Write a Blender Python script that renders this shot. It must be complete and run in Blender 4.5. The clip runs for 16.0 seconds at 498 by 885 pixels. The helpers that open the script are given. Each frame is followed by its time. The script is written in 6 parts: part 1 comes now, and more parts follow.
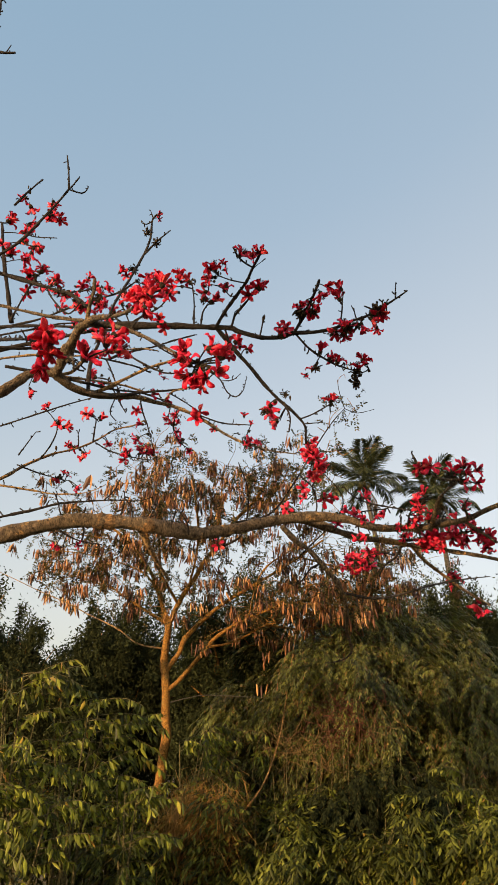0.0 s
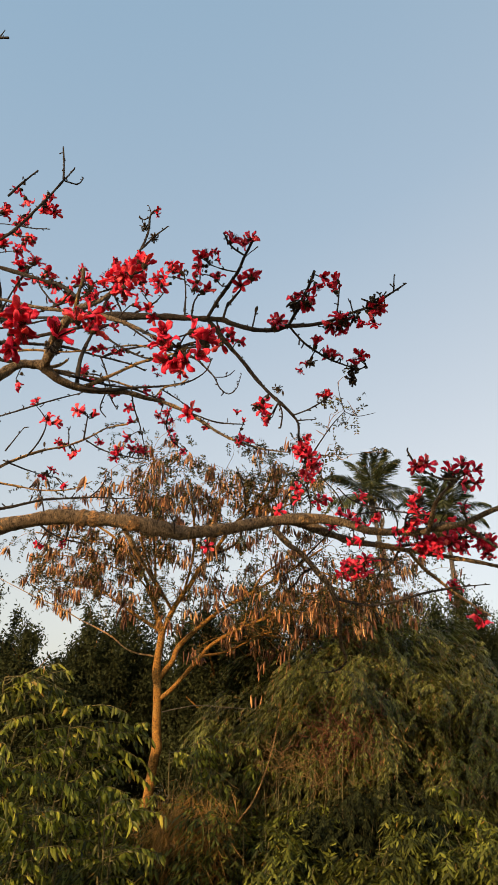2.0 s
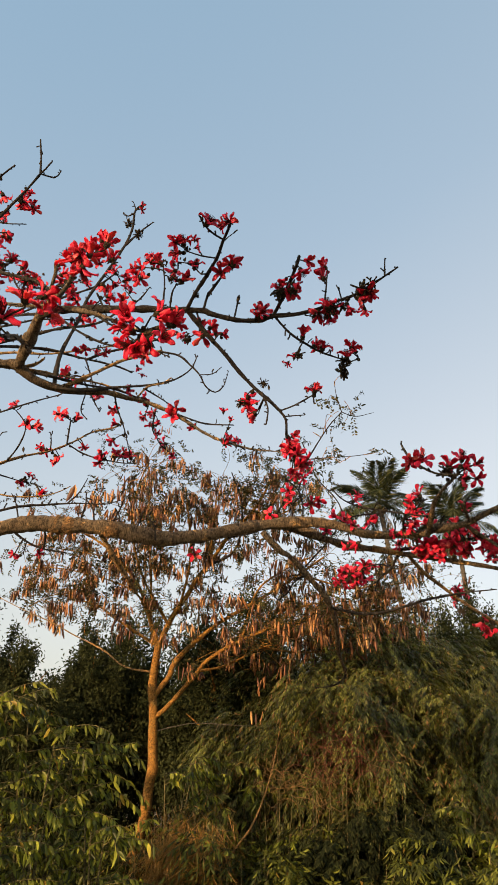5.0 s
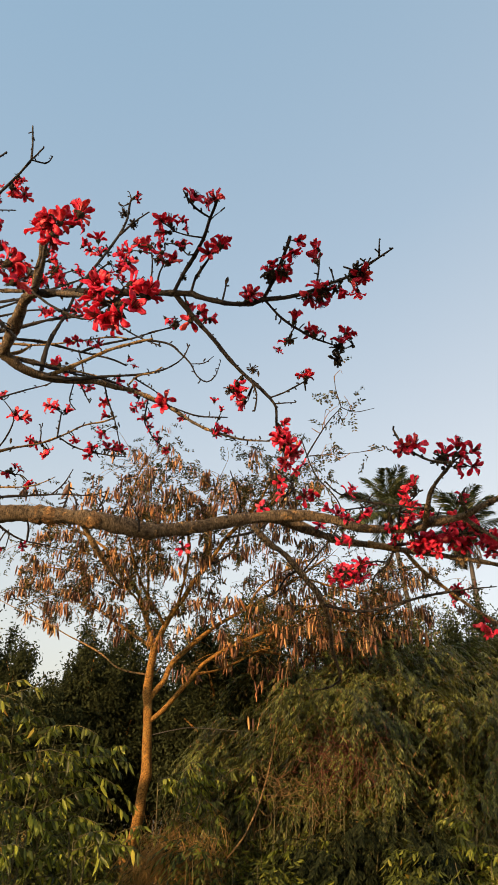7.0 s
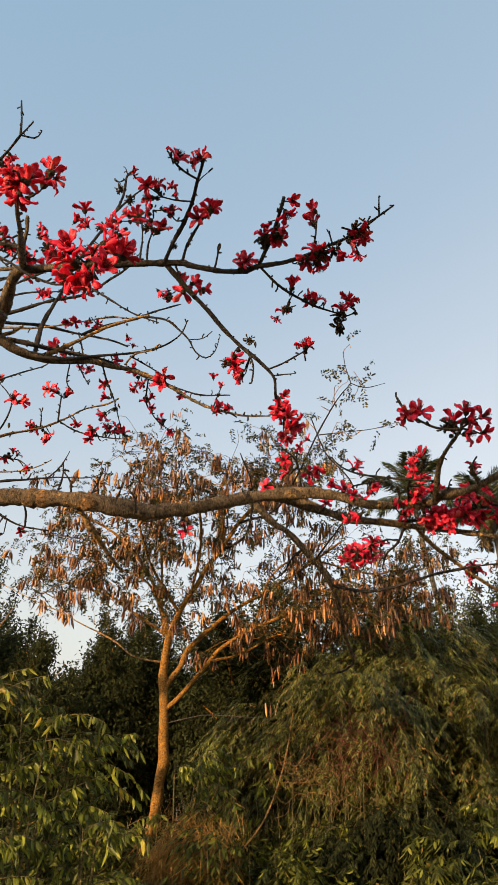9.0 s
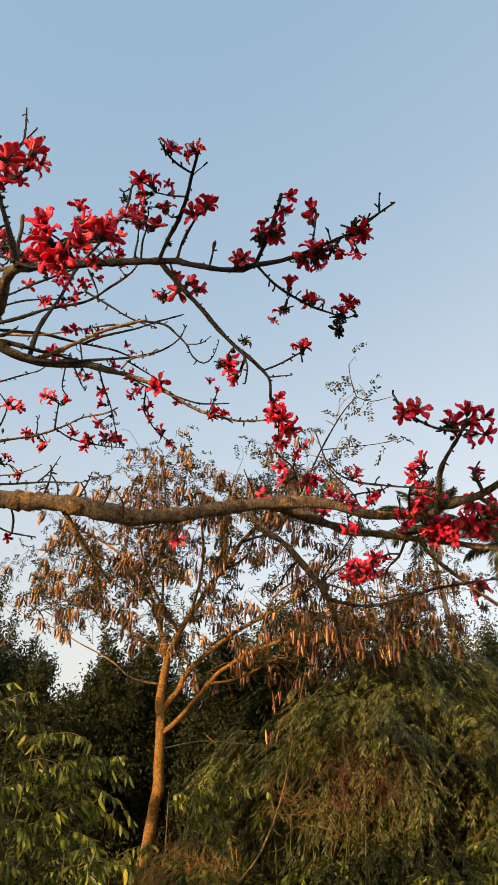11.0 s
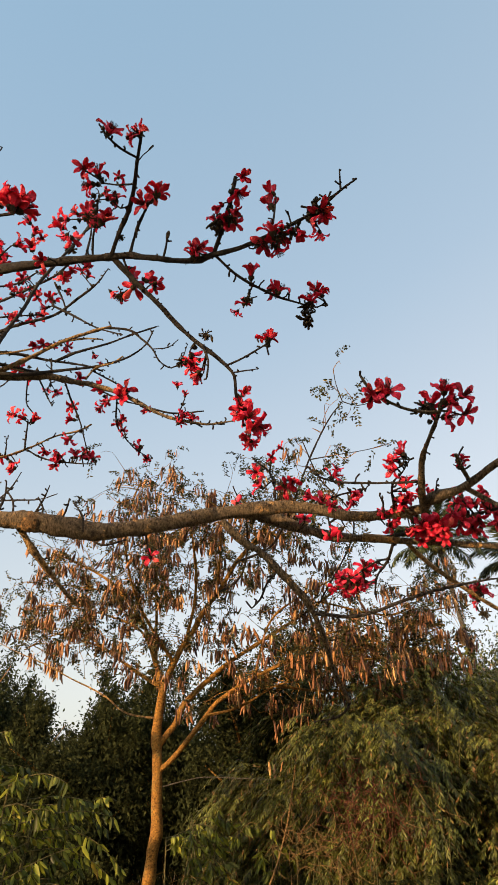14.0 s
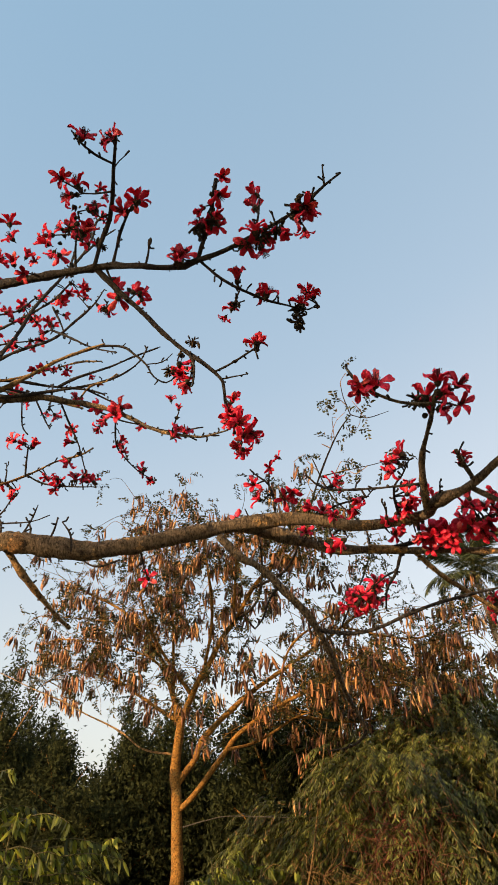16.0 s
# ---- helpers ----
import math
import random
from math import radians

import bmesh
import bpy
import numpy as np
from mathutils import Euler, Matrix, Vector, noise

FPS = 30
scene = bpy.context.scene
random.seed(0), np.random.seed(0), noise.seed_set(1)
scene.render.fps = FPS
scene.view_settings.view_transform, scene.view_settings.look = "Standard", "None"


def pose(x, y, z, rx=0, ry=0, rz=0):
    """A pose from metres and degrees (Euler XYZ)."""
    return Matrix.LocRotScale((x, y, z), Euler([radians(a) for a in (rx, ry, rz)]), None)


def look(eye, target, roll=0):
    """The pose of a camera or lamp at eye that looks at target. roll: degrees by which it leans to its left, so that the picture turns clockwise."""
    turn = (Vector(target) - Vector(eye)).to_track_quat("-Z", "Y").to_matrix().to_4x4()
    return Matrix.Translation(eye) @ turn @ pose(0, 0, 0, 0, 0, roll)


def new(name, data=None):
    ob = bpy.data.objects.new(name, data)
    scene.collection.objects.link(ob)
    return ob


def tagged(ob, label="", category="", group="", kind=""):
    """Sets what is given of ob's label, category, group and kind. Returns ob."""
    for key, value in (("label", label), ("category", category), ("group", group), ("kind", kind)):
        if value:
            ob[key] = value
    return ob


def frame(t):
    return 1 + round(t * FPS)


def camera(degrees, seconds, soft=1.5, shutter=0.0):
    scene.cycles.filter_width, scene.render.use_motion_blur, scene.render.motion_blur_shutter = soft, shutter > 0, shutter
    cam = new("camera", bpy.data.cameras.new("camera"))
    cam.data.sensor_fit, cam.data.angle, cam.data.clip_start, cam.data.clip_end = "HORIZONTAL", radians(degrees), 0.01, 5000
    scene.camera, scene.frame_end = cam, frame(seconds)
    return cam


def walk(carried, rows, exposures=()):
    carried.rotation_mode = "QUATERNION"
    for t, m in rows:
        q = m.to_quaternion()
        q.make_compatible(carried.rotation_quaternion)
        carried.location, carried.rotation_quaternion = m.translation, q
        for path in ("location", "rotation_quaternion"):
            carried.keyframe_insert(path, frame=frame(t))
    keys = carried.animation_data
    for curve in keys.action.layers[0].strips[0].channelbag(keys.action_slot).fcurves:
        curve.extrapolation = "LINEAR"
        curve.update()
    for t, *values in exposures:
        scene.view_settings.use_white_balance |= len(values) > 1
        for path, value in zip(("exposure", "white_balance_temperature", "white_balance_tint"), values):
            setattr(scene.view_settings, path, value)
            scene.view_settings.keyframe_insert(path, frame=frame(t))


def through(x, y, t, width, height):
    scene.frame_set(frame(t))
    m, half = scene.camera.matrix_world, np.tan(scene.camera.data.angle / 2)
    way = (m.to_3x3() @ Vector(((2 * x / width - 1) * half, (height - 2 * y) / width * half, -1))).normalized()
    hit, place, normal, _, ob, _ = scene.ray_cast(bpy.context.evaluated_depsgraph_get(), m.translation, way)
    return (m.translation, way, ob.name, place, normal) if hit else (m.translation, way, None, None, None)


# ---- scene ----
cam = camera(41.7, 16.0, soft=1.1)
PATH = [
    (0, (0.091, 0.11, 1.49), (0.059, 1.921, 2.339), 1.1),
    (0.5, (0.131, 0.167, 1.497), (0.091, 1.976, 2.348), 1.3),
    (1, (0.158, 0.222, 1.485), (0.113, 2.027, 2.345), 2.0),
    (1.5, (0.196, 0.281, 1.484), (0.142, 2.082, 2.353), 2.3),
    (2, (0.221, 0.332, 1.468), (0.161, 2.125, 2.352), 2.5),
    (2.5, (0.253, 0.386, 1.466), (0.184, 2.171, 2.367), 2.7),
    (3, (0.279, 0.439, 1.487), (0.205, 2.218, 2.397), 2.6),
    (3.5, (0.298, 0.488, 1.5), (0.22, 2.263, 2.418), 2.4),
    (4, (0.321, 0.539, 1.521), (0.239, 2.315, 2.437), 2.3),
    (4.5, (0.345, 0.592, 1.524), (0.263, 2.368, 2.44), 1.9),
    (7, (0.511, 0.863, 1.491), (0.389, 2.624, 2.43), 2.8),
    (7.5, (0.55, 0.915, 1.482), (0.397, 2.67, 2.427), 2.1),
    (8, (0.582, 0.974, 1.504), (0.42, 2.74, 2.428), 2.0),
    (8.5, (0.617, 1.03, 1.51), (0.438, 2.798, 2.428), 2.2),
    (9, (0.641, 1.079, 1.507), (0.451, 2.851, 2.414), 2.2),
    (11.5, (0.783, 1.358, 1.453), (0.541, 3.072, 2.456), 4.1),
    (12, (0.81, 1.414, 1.46), (0.565, 3.12, 2.476), 3.4),
    (12.5, (0.835, 1.469, 1.484), (0.59, 3.171, 2.505), 3.2),
    (13, (0.868, 1.532, 1.484), (0.621, 3.226, 2.518), 2.4),
    (13.5, (0.901, 1.595, 1.476), (0.649, 3.28, 2.524), 1.8),
    (14, (0.937, 1.655, 1.473), (0.678, 3.332, 2.532), 1.5),
    (14.5, (0.977, 1.718, 1.462), (0.699, 3.382, 2.537), 1.2),
    (15, (1.013, 1.778, 1.45), (0.705, 3.417, 2.554), 1.4),
    (15.5, (1.044, 1.834, 1.453), (0.717, 3.458, 2.574), 1.7),
    (16, (1.086, 1.891, 1.457), (0.752, 3.499, 2.599), 0.8),
]
# the picture brightens a little on the way
walk(cam, [(t, look(eye, target, roll)) for t, eye, target, roll in PATH],
     exposures=[(0.0, 1.75), (4.5, 1.81), (8.0, 1.86), (12.0, 1.93), (16.0, 1.95)])

# ---- light ----
SUN_ELEVATION, SUN_AZIMUTH = 12.0, 218.0   # degrees; azimuth clockwise from +y
world = bpy.data.worlds.new("sky")
scene.world = world
world.use_nodes = True
wn = world.node_tree
sky = wn.nodes.new("ShaderNodeTexSky")
sky.sky_type = 'NISHITA'
sky.sun_disc = False
sky.sun_elevation, sky.sun_rotation = radians(SUN_ELEVATION), radians(SUN_AZIMUTH)
sky.altitude, sky.air_density, sky.dust_density, sky.ozone_density = 20.0, 1.0, 5.0, 1.0
background = wn.nodes["Background"]
background.inputs["Strength"].default_value = 0.15
# thin evening haze: whiter towards the horizon
where = wn.nodes.new("ShaderNodeTexCoord")
height = wn.nodes.new("ShaderNodeVectorMath")   # the haze lies a little deeper away from the low sun's side
height.operation = 'DOT_PRODUCT'
height.inputs[1].default_value = (-0.28, 0.0, 0.96)
wn.links.new(where.outputs["Generated"], height.inputs[0])
air = wn.nodes.new("ShaderNodeValToRGB")
stops = air.color_ramp.elements
stops.new(0.3), stops.new(0.6)
for stop, (place, colour) in zip(stops, ((0.0, (1.52, 1.33, 1.16)), (0.3, (1.34, 1.25, 1.09)), (0.65, (0.79, 0.975, 1.1)), (1.0, (0.5, 0.83, 1.1)))):
    stop.position, stop.color = place, (*colour, 1)
wn.links.new(height.outputs["Value"], air.inputs[0])
haze = wn.nodes.new("ShaderNodeMix")
haze.data_type = 'RGBA'
haze.inputs["Factor"].default_value = 0.72
wn.links.new(sky.outputs[0], haze.inputs["A"])
wn.links.new(air.outputs[0], haze.inputs["B"])
wn.links.new(haze.outputs["Result"], background.inputs["Color"])
sun = new("sun", bpy.data.lights.new("sun", 'SUN'))
sun.data.energy, sun.data.angle, sun.data.color = 2.2, radians(0.8), (1.0, 0.64, 0.32)
az, el = radians(SUN_AZIMUTH), radians(SUN_ELEVATION)
SUNWARD = Vector((math.sin(az) * math.cos(el), math.cos(az) * math.cos(el), math.sin(el)))
sun.matrix_world = look(SUNWARD * 50, (0, 0, 0))

# ---- materials ----


def material(name):
    m = bpy.data.materials.new(name)
    m.use_nodes = True
    nt = m.node_tree
    return m, nt, nt.nodes["Principled BSDF"]


def ramp(nt, socket, stops):
    r = nt.nodes.new("ShaderNodeValToRGB")
    e = r.color_ramp.elements
    while len(e) < len(stops):
        e.new(0.5)
    for k, (p, c) in enumerate(stops):
        e[k].position, e[k].color = p, (*c, 1)
    nt.links.new(socket, r.inputs[0])
    return r.outputs[0]


def noise_node(nt, scale, detail=6.0, rough=0.6, stretch=None):
    n = nt.nodes.new("ShaderNodeTexNoise")
    n.inputs["Scale"].default_value, n.inputs["Detail"].default_value, n.inputs["Roughness"].default_value = scale, detail, rough
    co = nt.nodes.new("ShaderNodeTexCoord")
    if stretch:
        mp = nt.nodes.new("ShaderNodeMapping")
        mp.inputs["Scale"].default_value = stretch
        nt.links.new(co.outputs["Object"], mp.inputs[0])
        nt.links.new(mp.outputs[0], n.inputs["Vector"])
    else:
        nt.links.new(co.outputs["Object"], n.inputs["Vector"])
    return n.outputs["Fac"]


def mix(nt, fac, a, b, blend='MIX'):
    m = nt.nodes.new("ShaderNodeMix")
    m.data_type, m.blend_type = 'RGBA', blend
    for socket, v in ((m.inputs["Factor"], fac), (m.inputs["A"], a), (m.inputs["B"], b)):
        if isinstance(v, (int, float)):
            socket.default_value = v
        elif isinstance(v, tuple):
            socket.default_value = (*v, 1)
        else:
            nt.links.new(v, socket)
    return m.outputs["Result"]


def bump(nt, bsdf, height, strength, distance=0.01):
    b = nt.nodes.new("ShaderNodeBump")
    b.inputs["Strength"].default_value, b.inputs["Distance"].default_value = strength, distance
    nt.links.new(height, b.inputs["Height"])
    nt.links.new(b.outputs[0], bsdf.inputs["Normal"])


def bark(name, dark, light, patch, patch_amount, bands=None, relief=1.0):
    """Bark: mottled base, patches of lichen or fresh cork, fine ridges."""
    m, nt, bsdf = material(name)
    base = ramp(nt, noise_node(nt, 24, 10, 0.8), [(0.36, dark), (0.62, light)])
    spots = ramp(nt, noise_node(nt, 8, 8, 0.8), [(patch_amount, (0, 0, 0)), (patch_amount + 0.07, (1, 1, 1))])
    col = mix(nt, spots, base, patch)
    fine = ramp(nt, noise_node(nt, 60, 6, 0.72, bands), [(0.37, (0.25, 0.23, 0.21)), (0.48, (0.95, 0.95, 0.95)), (0.64, (1.55, 1.5, 1.42))])
    nt.links.new(mix(nt, 1.0, col, fine, 'MULTIPLY'), bsdf.inputs["Base Color"])
    bsdf.inputs["Roughness"].default_value = 0.9
    bsdf.inputs["Specular IOR Level"].default_value = 0.25
    bump(nt, bsdf, noise_node(nt, 38, 9, 0.75, bands), relief, 0.03)
    return m


BARK = bark("bark", (0.024, 0.018, 0.012), (0.175, 0.13, 0.082), (0.42, 0.25, 0.095), 0.56, (2.2, 0.8, 0.8))
DARK_BARK = bark("young_bark", (0.012, 0.01, 0.009), (0.036, 0.029, 0.023), (0.08, 0.055, 0.032), 0.66)
PALE_BARK = bark("peeling_bark", (0.09, 0.056, 0.027), (0.32, 0.2, 0.085), (0.45, 0.23, 0.06), 0.54)
BURR = bark("burr", (0.04, 0.024, 0.013), (0.2, 0.125, 0.06), (0.36, 0.19, 0.07), 0.52)
SAPLING_BARK = bark("sapling_bark", (0.09, 0.042, 0.009), (0.26, 0.13, 0.025), (0.15, 0.1, 0.03), 0.54, relief=0.45)
PALM_BARK = bark("palm_bark", (0.03, 0.027, 0.024), (0.095, 0.085, 0.074), (0.07, 0.064, 0.055), 0.6)
STEM = bark("green_stem", (0.05, 0.05, 0.02), (0.14, 0.12, 0.05), (0.2, 0.13, 0.06), 0.62)
DRY_STEM = bark("dry_stem", (0.1, 0.058, 0.022), (0.22, 0.14, 0.055), (0.28, 0.2, 0.09), 0.62)


def foliage(name, stops, through=0.3, rough=0.55, spread=0.5, gloss=0.2):
    """Leaf: colour differs from leaf to leaf, light shines through the blade."""
    m, nt, bsdf = material(name)
    geo = nt.nodes.new("ShaderNodeNewGeometry")
    col = ramp(nt, geo.outputs["Random Per Island"], stops)
    drift = ramp(nt, noise_node(nt, 2.2, 4, 0.65), [(0.34, (1 - spread,) * 3), (0.66, (1 + spread,) * 3)])
    col = mix(nt, 1.0, col, drift, 'MULTIPLY')
    nt.links.new(col, bsdf.inputs["Base Color"])
    bsdf.inputs["Roughness"].default_value = rough
    bsdf.inputs["Specular IOR Level"].default_value = gloss
    tr = nt.nodes.new("ShaderNodeBsdfTranslucent")
    nt.links.new(col, tr.inputs["Color"])
    mx = nt.nodes.new("ShaderNodeMixShader")
    mx.inputs[0].default_value = through
    nt.links.new(bsdf.outputs[0], mx.inputs[1])
    nt.links.new(tr.outputs[0], mx.inputs[2])
    nt.links.new(mx.outputs[0], nt.nodes["Material Output"].inputs["Surface"])
    return m


LEAF_SHRUB = foliage("shrub_leaf", [(0.0, (0.026, 0.034, 0.006)), (0.5, (0.09, 0.108, 0.013)), (0.85, (0.19, 0.212, 0.022)), (0.985, (0.25, 0.262, 0.034)), (1.0, (0.3, 0.17, 0.03))], through=0.32, rough=0.45, gloss=0.25)
LEAF_WEED = foliage("weed_leaf", [(0.0, (0.016, 0.02, 0.004)), (0.5, (0.054, 0.062, 0.009)), (0.85, (0.12, 0.132, 0.018)), (0.98, (0.17, 0.19, 0.03)), (1.0, (0.22, 0.12, 0.02))])
LEAF_THICKET = foliage("thicket_leaf", [(0.0, (0.021, 0.024, 0.006)), (0.5, (0.066, 0.074, 0.013)), (0.82, (0.114, 0.125, 0.022)), (0.9, (0.14, 0.15, 0.03)), (0.95, (0.14, 0.08, 0.028)), (1.0, (0.17, 0.088, 0.03))], through=0.22, rough=0.5, gloss=0.3, spread=0.6)
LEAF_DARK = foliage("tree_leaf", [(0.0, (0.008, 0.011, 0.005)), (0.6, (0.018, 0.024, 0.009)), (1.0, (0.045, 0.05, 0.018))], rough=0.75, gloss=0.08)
# dull, even dark green: the shade on the trees behind is in this colour
LEAF_SHADED = foliage("shaded_leaf", [(0.0, (0.018, 0.023, 0.01)), (0.6, (0.031, 0.038, 0.015)), (1.0, (0.05, 0.056, 0.021))], rough=0.8, gloss=0.05)
LEAF_FEATHER = foliage("feather_leaflet", [(0.0, (0.02, 0.024, 0.01)), (0.6, (0.06, 0.062, 0.02)), (1.0, (0.15, 0.095, 0.03))])
LEAF_PALM = foliage("palm_leaflet", [(0.0, (0.018, 0.027, 0.012)), (0.6, (0.042, 0.055, 0.02)), (1.0, (0.12, 0.115, 0.04))])
RED_STEM = bark("red_stem", (0.05, 0.018, 0.012), (0.14, 0.046, 0.026), (0.17, 0.075, 0.04), 0.6)
LEAF_DRY = foliage("dry_blade", [(0.0, (0.15, 0.075, 0.018)), (0.6, (0.32, 0.165, 0.04)), (1.0, (0.45, 0.27, 0.08))])
LEAF_STRAW = foliage("straw_leaflet", [(0.0, (0.07, 0.045, 0.02)), (0.6, (0.13, 0.09, 0.04)), (1.0, (0.2, 0.145, 0.065))])


def petal_material():
    m, nt, bsdf = material("crimson_petal")
    info = nt.nodes.new("ShaderNodeObjectInfo")
    col = ramp(nt, info.outputs["Random"], [(0.0, (0.58, 0.01, 0.05)), (0.45, (0.85, 0.018, 0.085)), (0.85, (0.93, 0.05, 0.13)), (1.0, (0.96, 0.15, 0.15))])
    vein = ramp(nt, noise_node(nt, 40, 4, 0.6, (1.0, 1.0, 0.25)), [(0.3, (0.7, 0.6, 0.6)), (0.7, (1.15, 1.15, 1.1))])
    col = mix(nt, 1.0, col, vein, 'MULTIPLY')
    nt.links.new(col, bsdf.inputs["Base Color"])
    bsdf.inputs["Roughness"].default_value = 0.45
    bump(nt, bsdf, noise_node(nt, 90, 3, 0.5), 0.3, 0.004)
    tr = nt.nodes.new("ShaderNodeBsdfTranslucent")
    nt.links.new(col, tr.inputs["Color"])
    mx = nt.nodes.new("ShaderNodeMixShader")
    mx.inputs[0].default_value = 0.46
    nt.links.new(bsdf.outputs[0], mx.inputs[1])
    nt.links.new(tr.outputs[0], mx.inputs[2])
    nt.links.new(mx.outputs[0], nt.nodes["Material Output"].inputs["Surface"])
    return m


PETAL = petal_material()
CALYX = bark("calyx", (0.025, 0.02, 0.012), (0.075, 0.05, 0.025), (0.1, 0.03, 0.02), 0.6)
STAMEN = bark("stamen", (0.06, 0.008, 0.01), (0.22, 0.02, 0.025), (0.03, 0.012, 0.015), 0.5)


def pod_material():
    m, nt, bsdf = material("dry_pod")
    info = nt.nodes.new("ShaderNodeObjectInfo")
    geo = nt.nodes.new("ShaderNodeNewGeometry")
    add = nt.nodes.new("ShaderNodeMath")
    add.operation = 'ADD'
    nt.links.new(info.outputs["Random"], add.inputs[0])
    nt.links.new(geo.outputs["Random Per Island"], add.inputs[1])
    wrap = nt.nodes.new("ShaderNodeMath")
    wrap.operation = 'FRACT'
    nt.links.new(add.outputs[0], wrap.inputs[0])
    col = ramp(nt, wrap.outputs[0], [(0.0, (0.04, 0.015, 0.007)), (0.3, (0.13, 0.043, 0.012)), (0.65, (0.29, 0.115, 0.03)), (0.88, (0.43, 0.21, 0.065)), (1.0, (0.58, 0.36, 0.14))])
    spots = ramp(nt, noise_node(nt, 60, 5, 0.6), [(0.35, (0.55, 0.5, 0.45)), (0.65, (1.1, 1.1, 1.1))])
    nt.links.new(mix(nt, 1.0, col, spots, 'MULTIPLY'), bsdf.inputs["Base Color"])
    bsdf.inputs["Roughness"].default_value = 0.6
    bump(nt, bsdf, noise_node(nt, 80, 4, 0.6), 0.5, 0.004)
    return m


POD = pod_material()


def ground_material():
    m, nt, bsdf = material("dry_earth")
    soil = ramp(nt, noise_node(nt, 0.6, 8, 0.7), [(0.3, (0.09, 0.07, 0.04)), (0.55, (0.15, 0.12, 0.06)), (0.75, (0.07, 0.085, 0.03))])
    grain = ramp(nt, noise_node(nt, 18, 6, 0.7), [(0.3, (0.6, 0.6, 0.6)), (0.7, (1.2, 1.2, 1.2))])
    nt.links.new(mix(nt, 1.0, soil, grain, 'MULTIPLY'), bsdf.inputs["Base Color"])
    bsdf.inputs["Roughness"].default_value = 0.95
    bump(nt, bsdf, noise_node(nt, 9, 8, 0.7), 0.8, 0.05)
    return m


EARTH = ground_material()

# ---- mesh helpers ----
rng = np.random.default_rng(7)


def mesh_of(name, verts, faces, mat, smooth=False):
    """A mesh from vertices (n x 3) and faces: an (m x k) array or a list of index tuples."""
    me = bpy.data.meshes.new(name)
    verts = np.asarray(verts, dtype=np.float32)
    if isinstance(faces, np.ndarray):
        m, k = faces.shape
        me.vertices.add(len(verts))
        me.vertices.foreach_set("co", verts.ravel())
        me.loops.add(m * k)
        me.loops.foreach_set("vertex_index", faces.astype(np.int32).ravel())
        me.polygons.add(m)
        me.polygons.foreach_set("loop_start", np.arange(0, m * k, k, dtype=np.int32))
        me.update(calc_edges=True)
    else:
        me.from_pydata([tuple(v) for v in verts], [], faces)
    if smooth:
        me.polygons.foreach_set("use_smooth", np.ones(len(me.polygons), dtype=bool))
    me.materials.append(mat)
    return me


def part(name, me, parent, label="", kind="", m=None):
    """Links one mesh as a part under its thing or under a part."""
    ob = new(name, me)
    ob.parent = parent
    if m is not None:
        ob.matrix_basis = m
    return tagged(ob, label=label, kind=kind)


def thing(name, base, label, category, group="", kind=""):
    ob = new(name)
    ob.location = base
    ob.empty_display_size = 0.1
    return tagged(ob, label, category, group, kind)


def smooth_line(points, step):
    """Points along a Catmull-Rom curve through the given ones, about a step apart, with the share of the way at each."""
    p = np.asarray(points, dtype=float)
    if len(p) == 2:
        p = np.array([p[0], (p[0] + p[1]) / 2, p[1]])
    q = np.vstack([2 * p[0] - p[1], p, 2 * p[-1] - p[-2]])
    rows = []
    for i in range(1, len(q) - 2):
        a, b, c, d = q[i - 1], q[i], q[i + 1], q[i + 2]
        n = max(1, int(round(np.linalg.norm(c - b) / step)))
        for s in np.arange(n) / n:
            rows.append(0.5 * (2 * b + (c - a) * s + (2 * a - 5 * b + 4 * c - d) * s * s + (3 * b - a - 3 * c + d) * s ** 3))
    rows.append(p[-1])
    rows = np.array(rows)
    run = np.concatenate([[0], np.cumsum(np.linalg.norm(np.diff(rows, axis=0), axis=1))])
    return rows, run / max(run[-1], 1e-6)


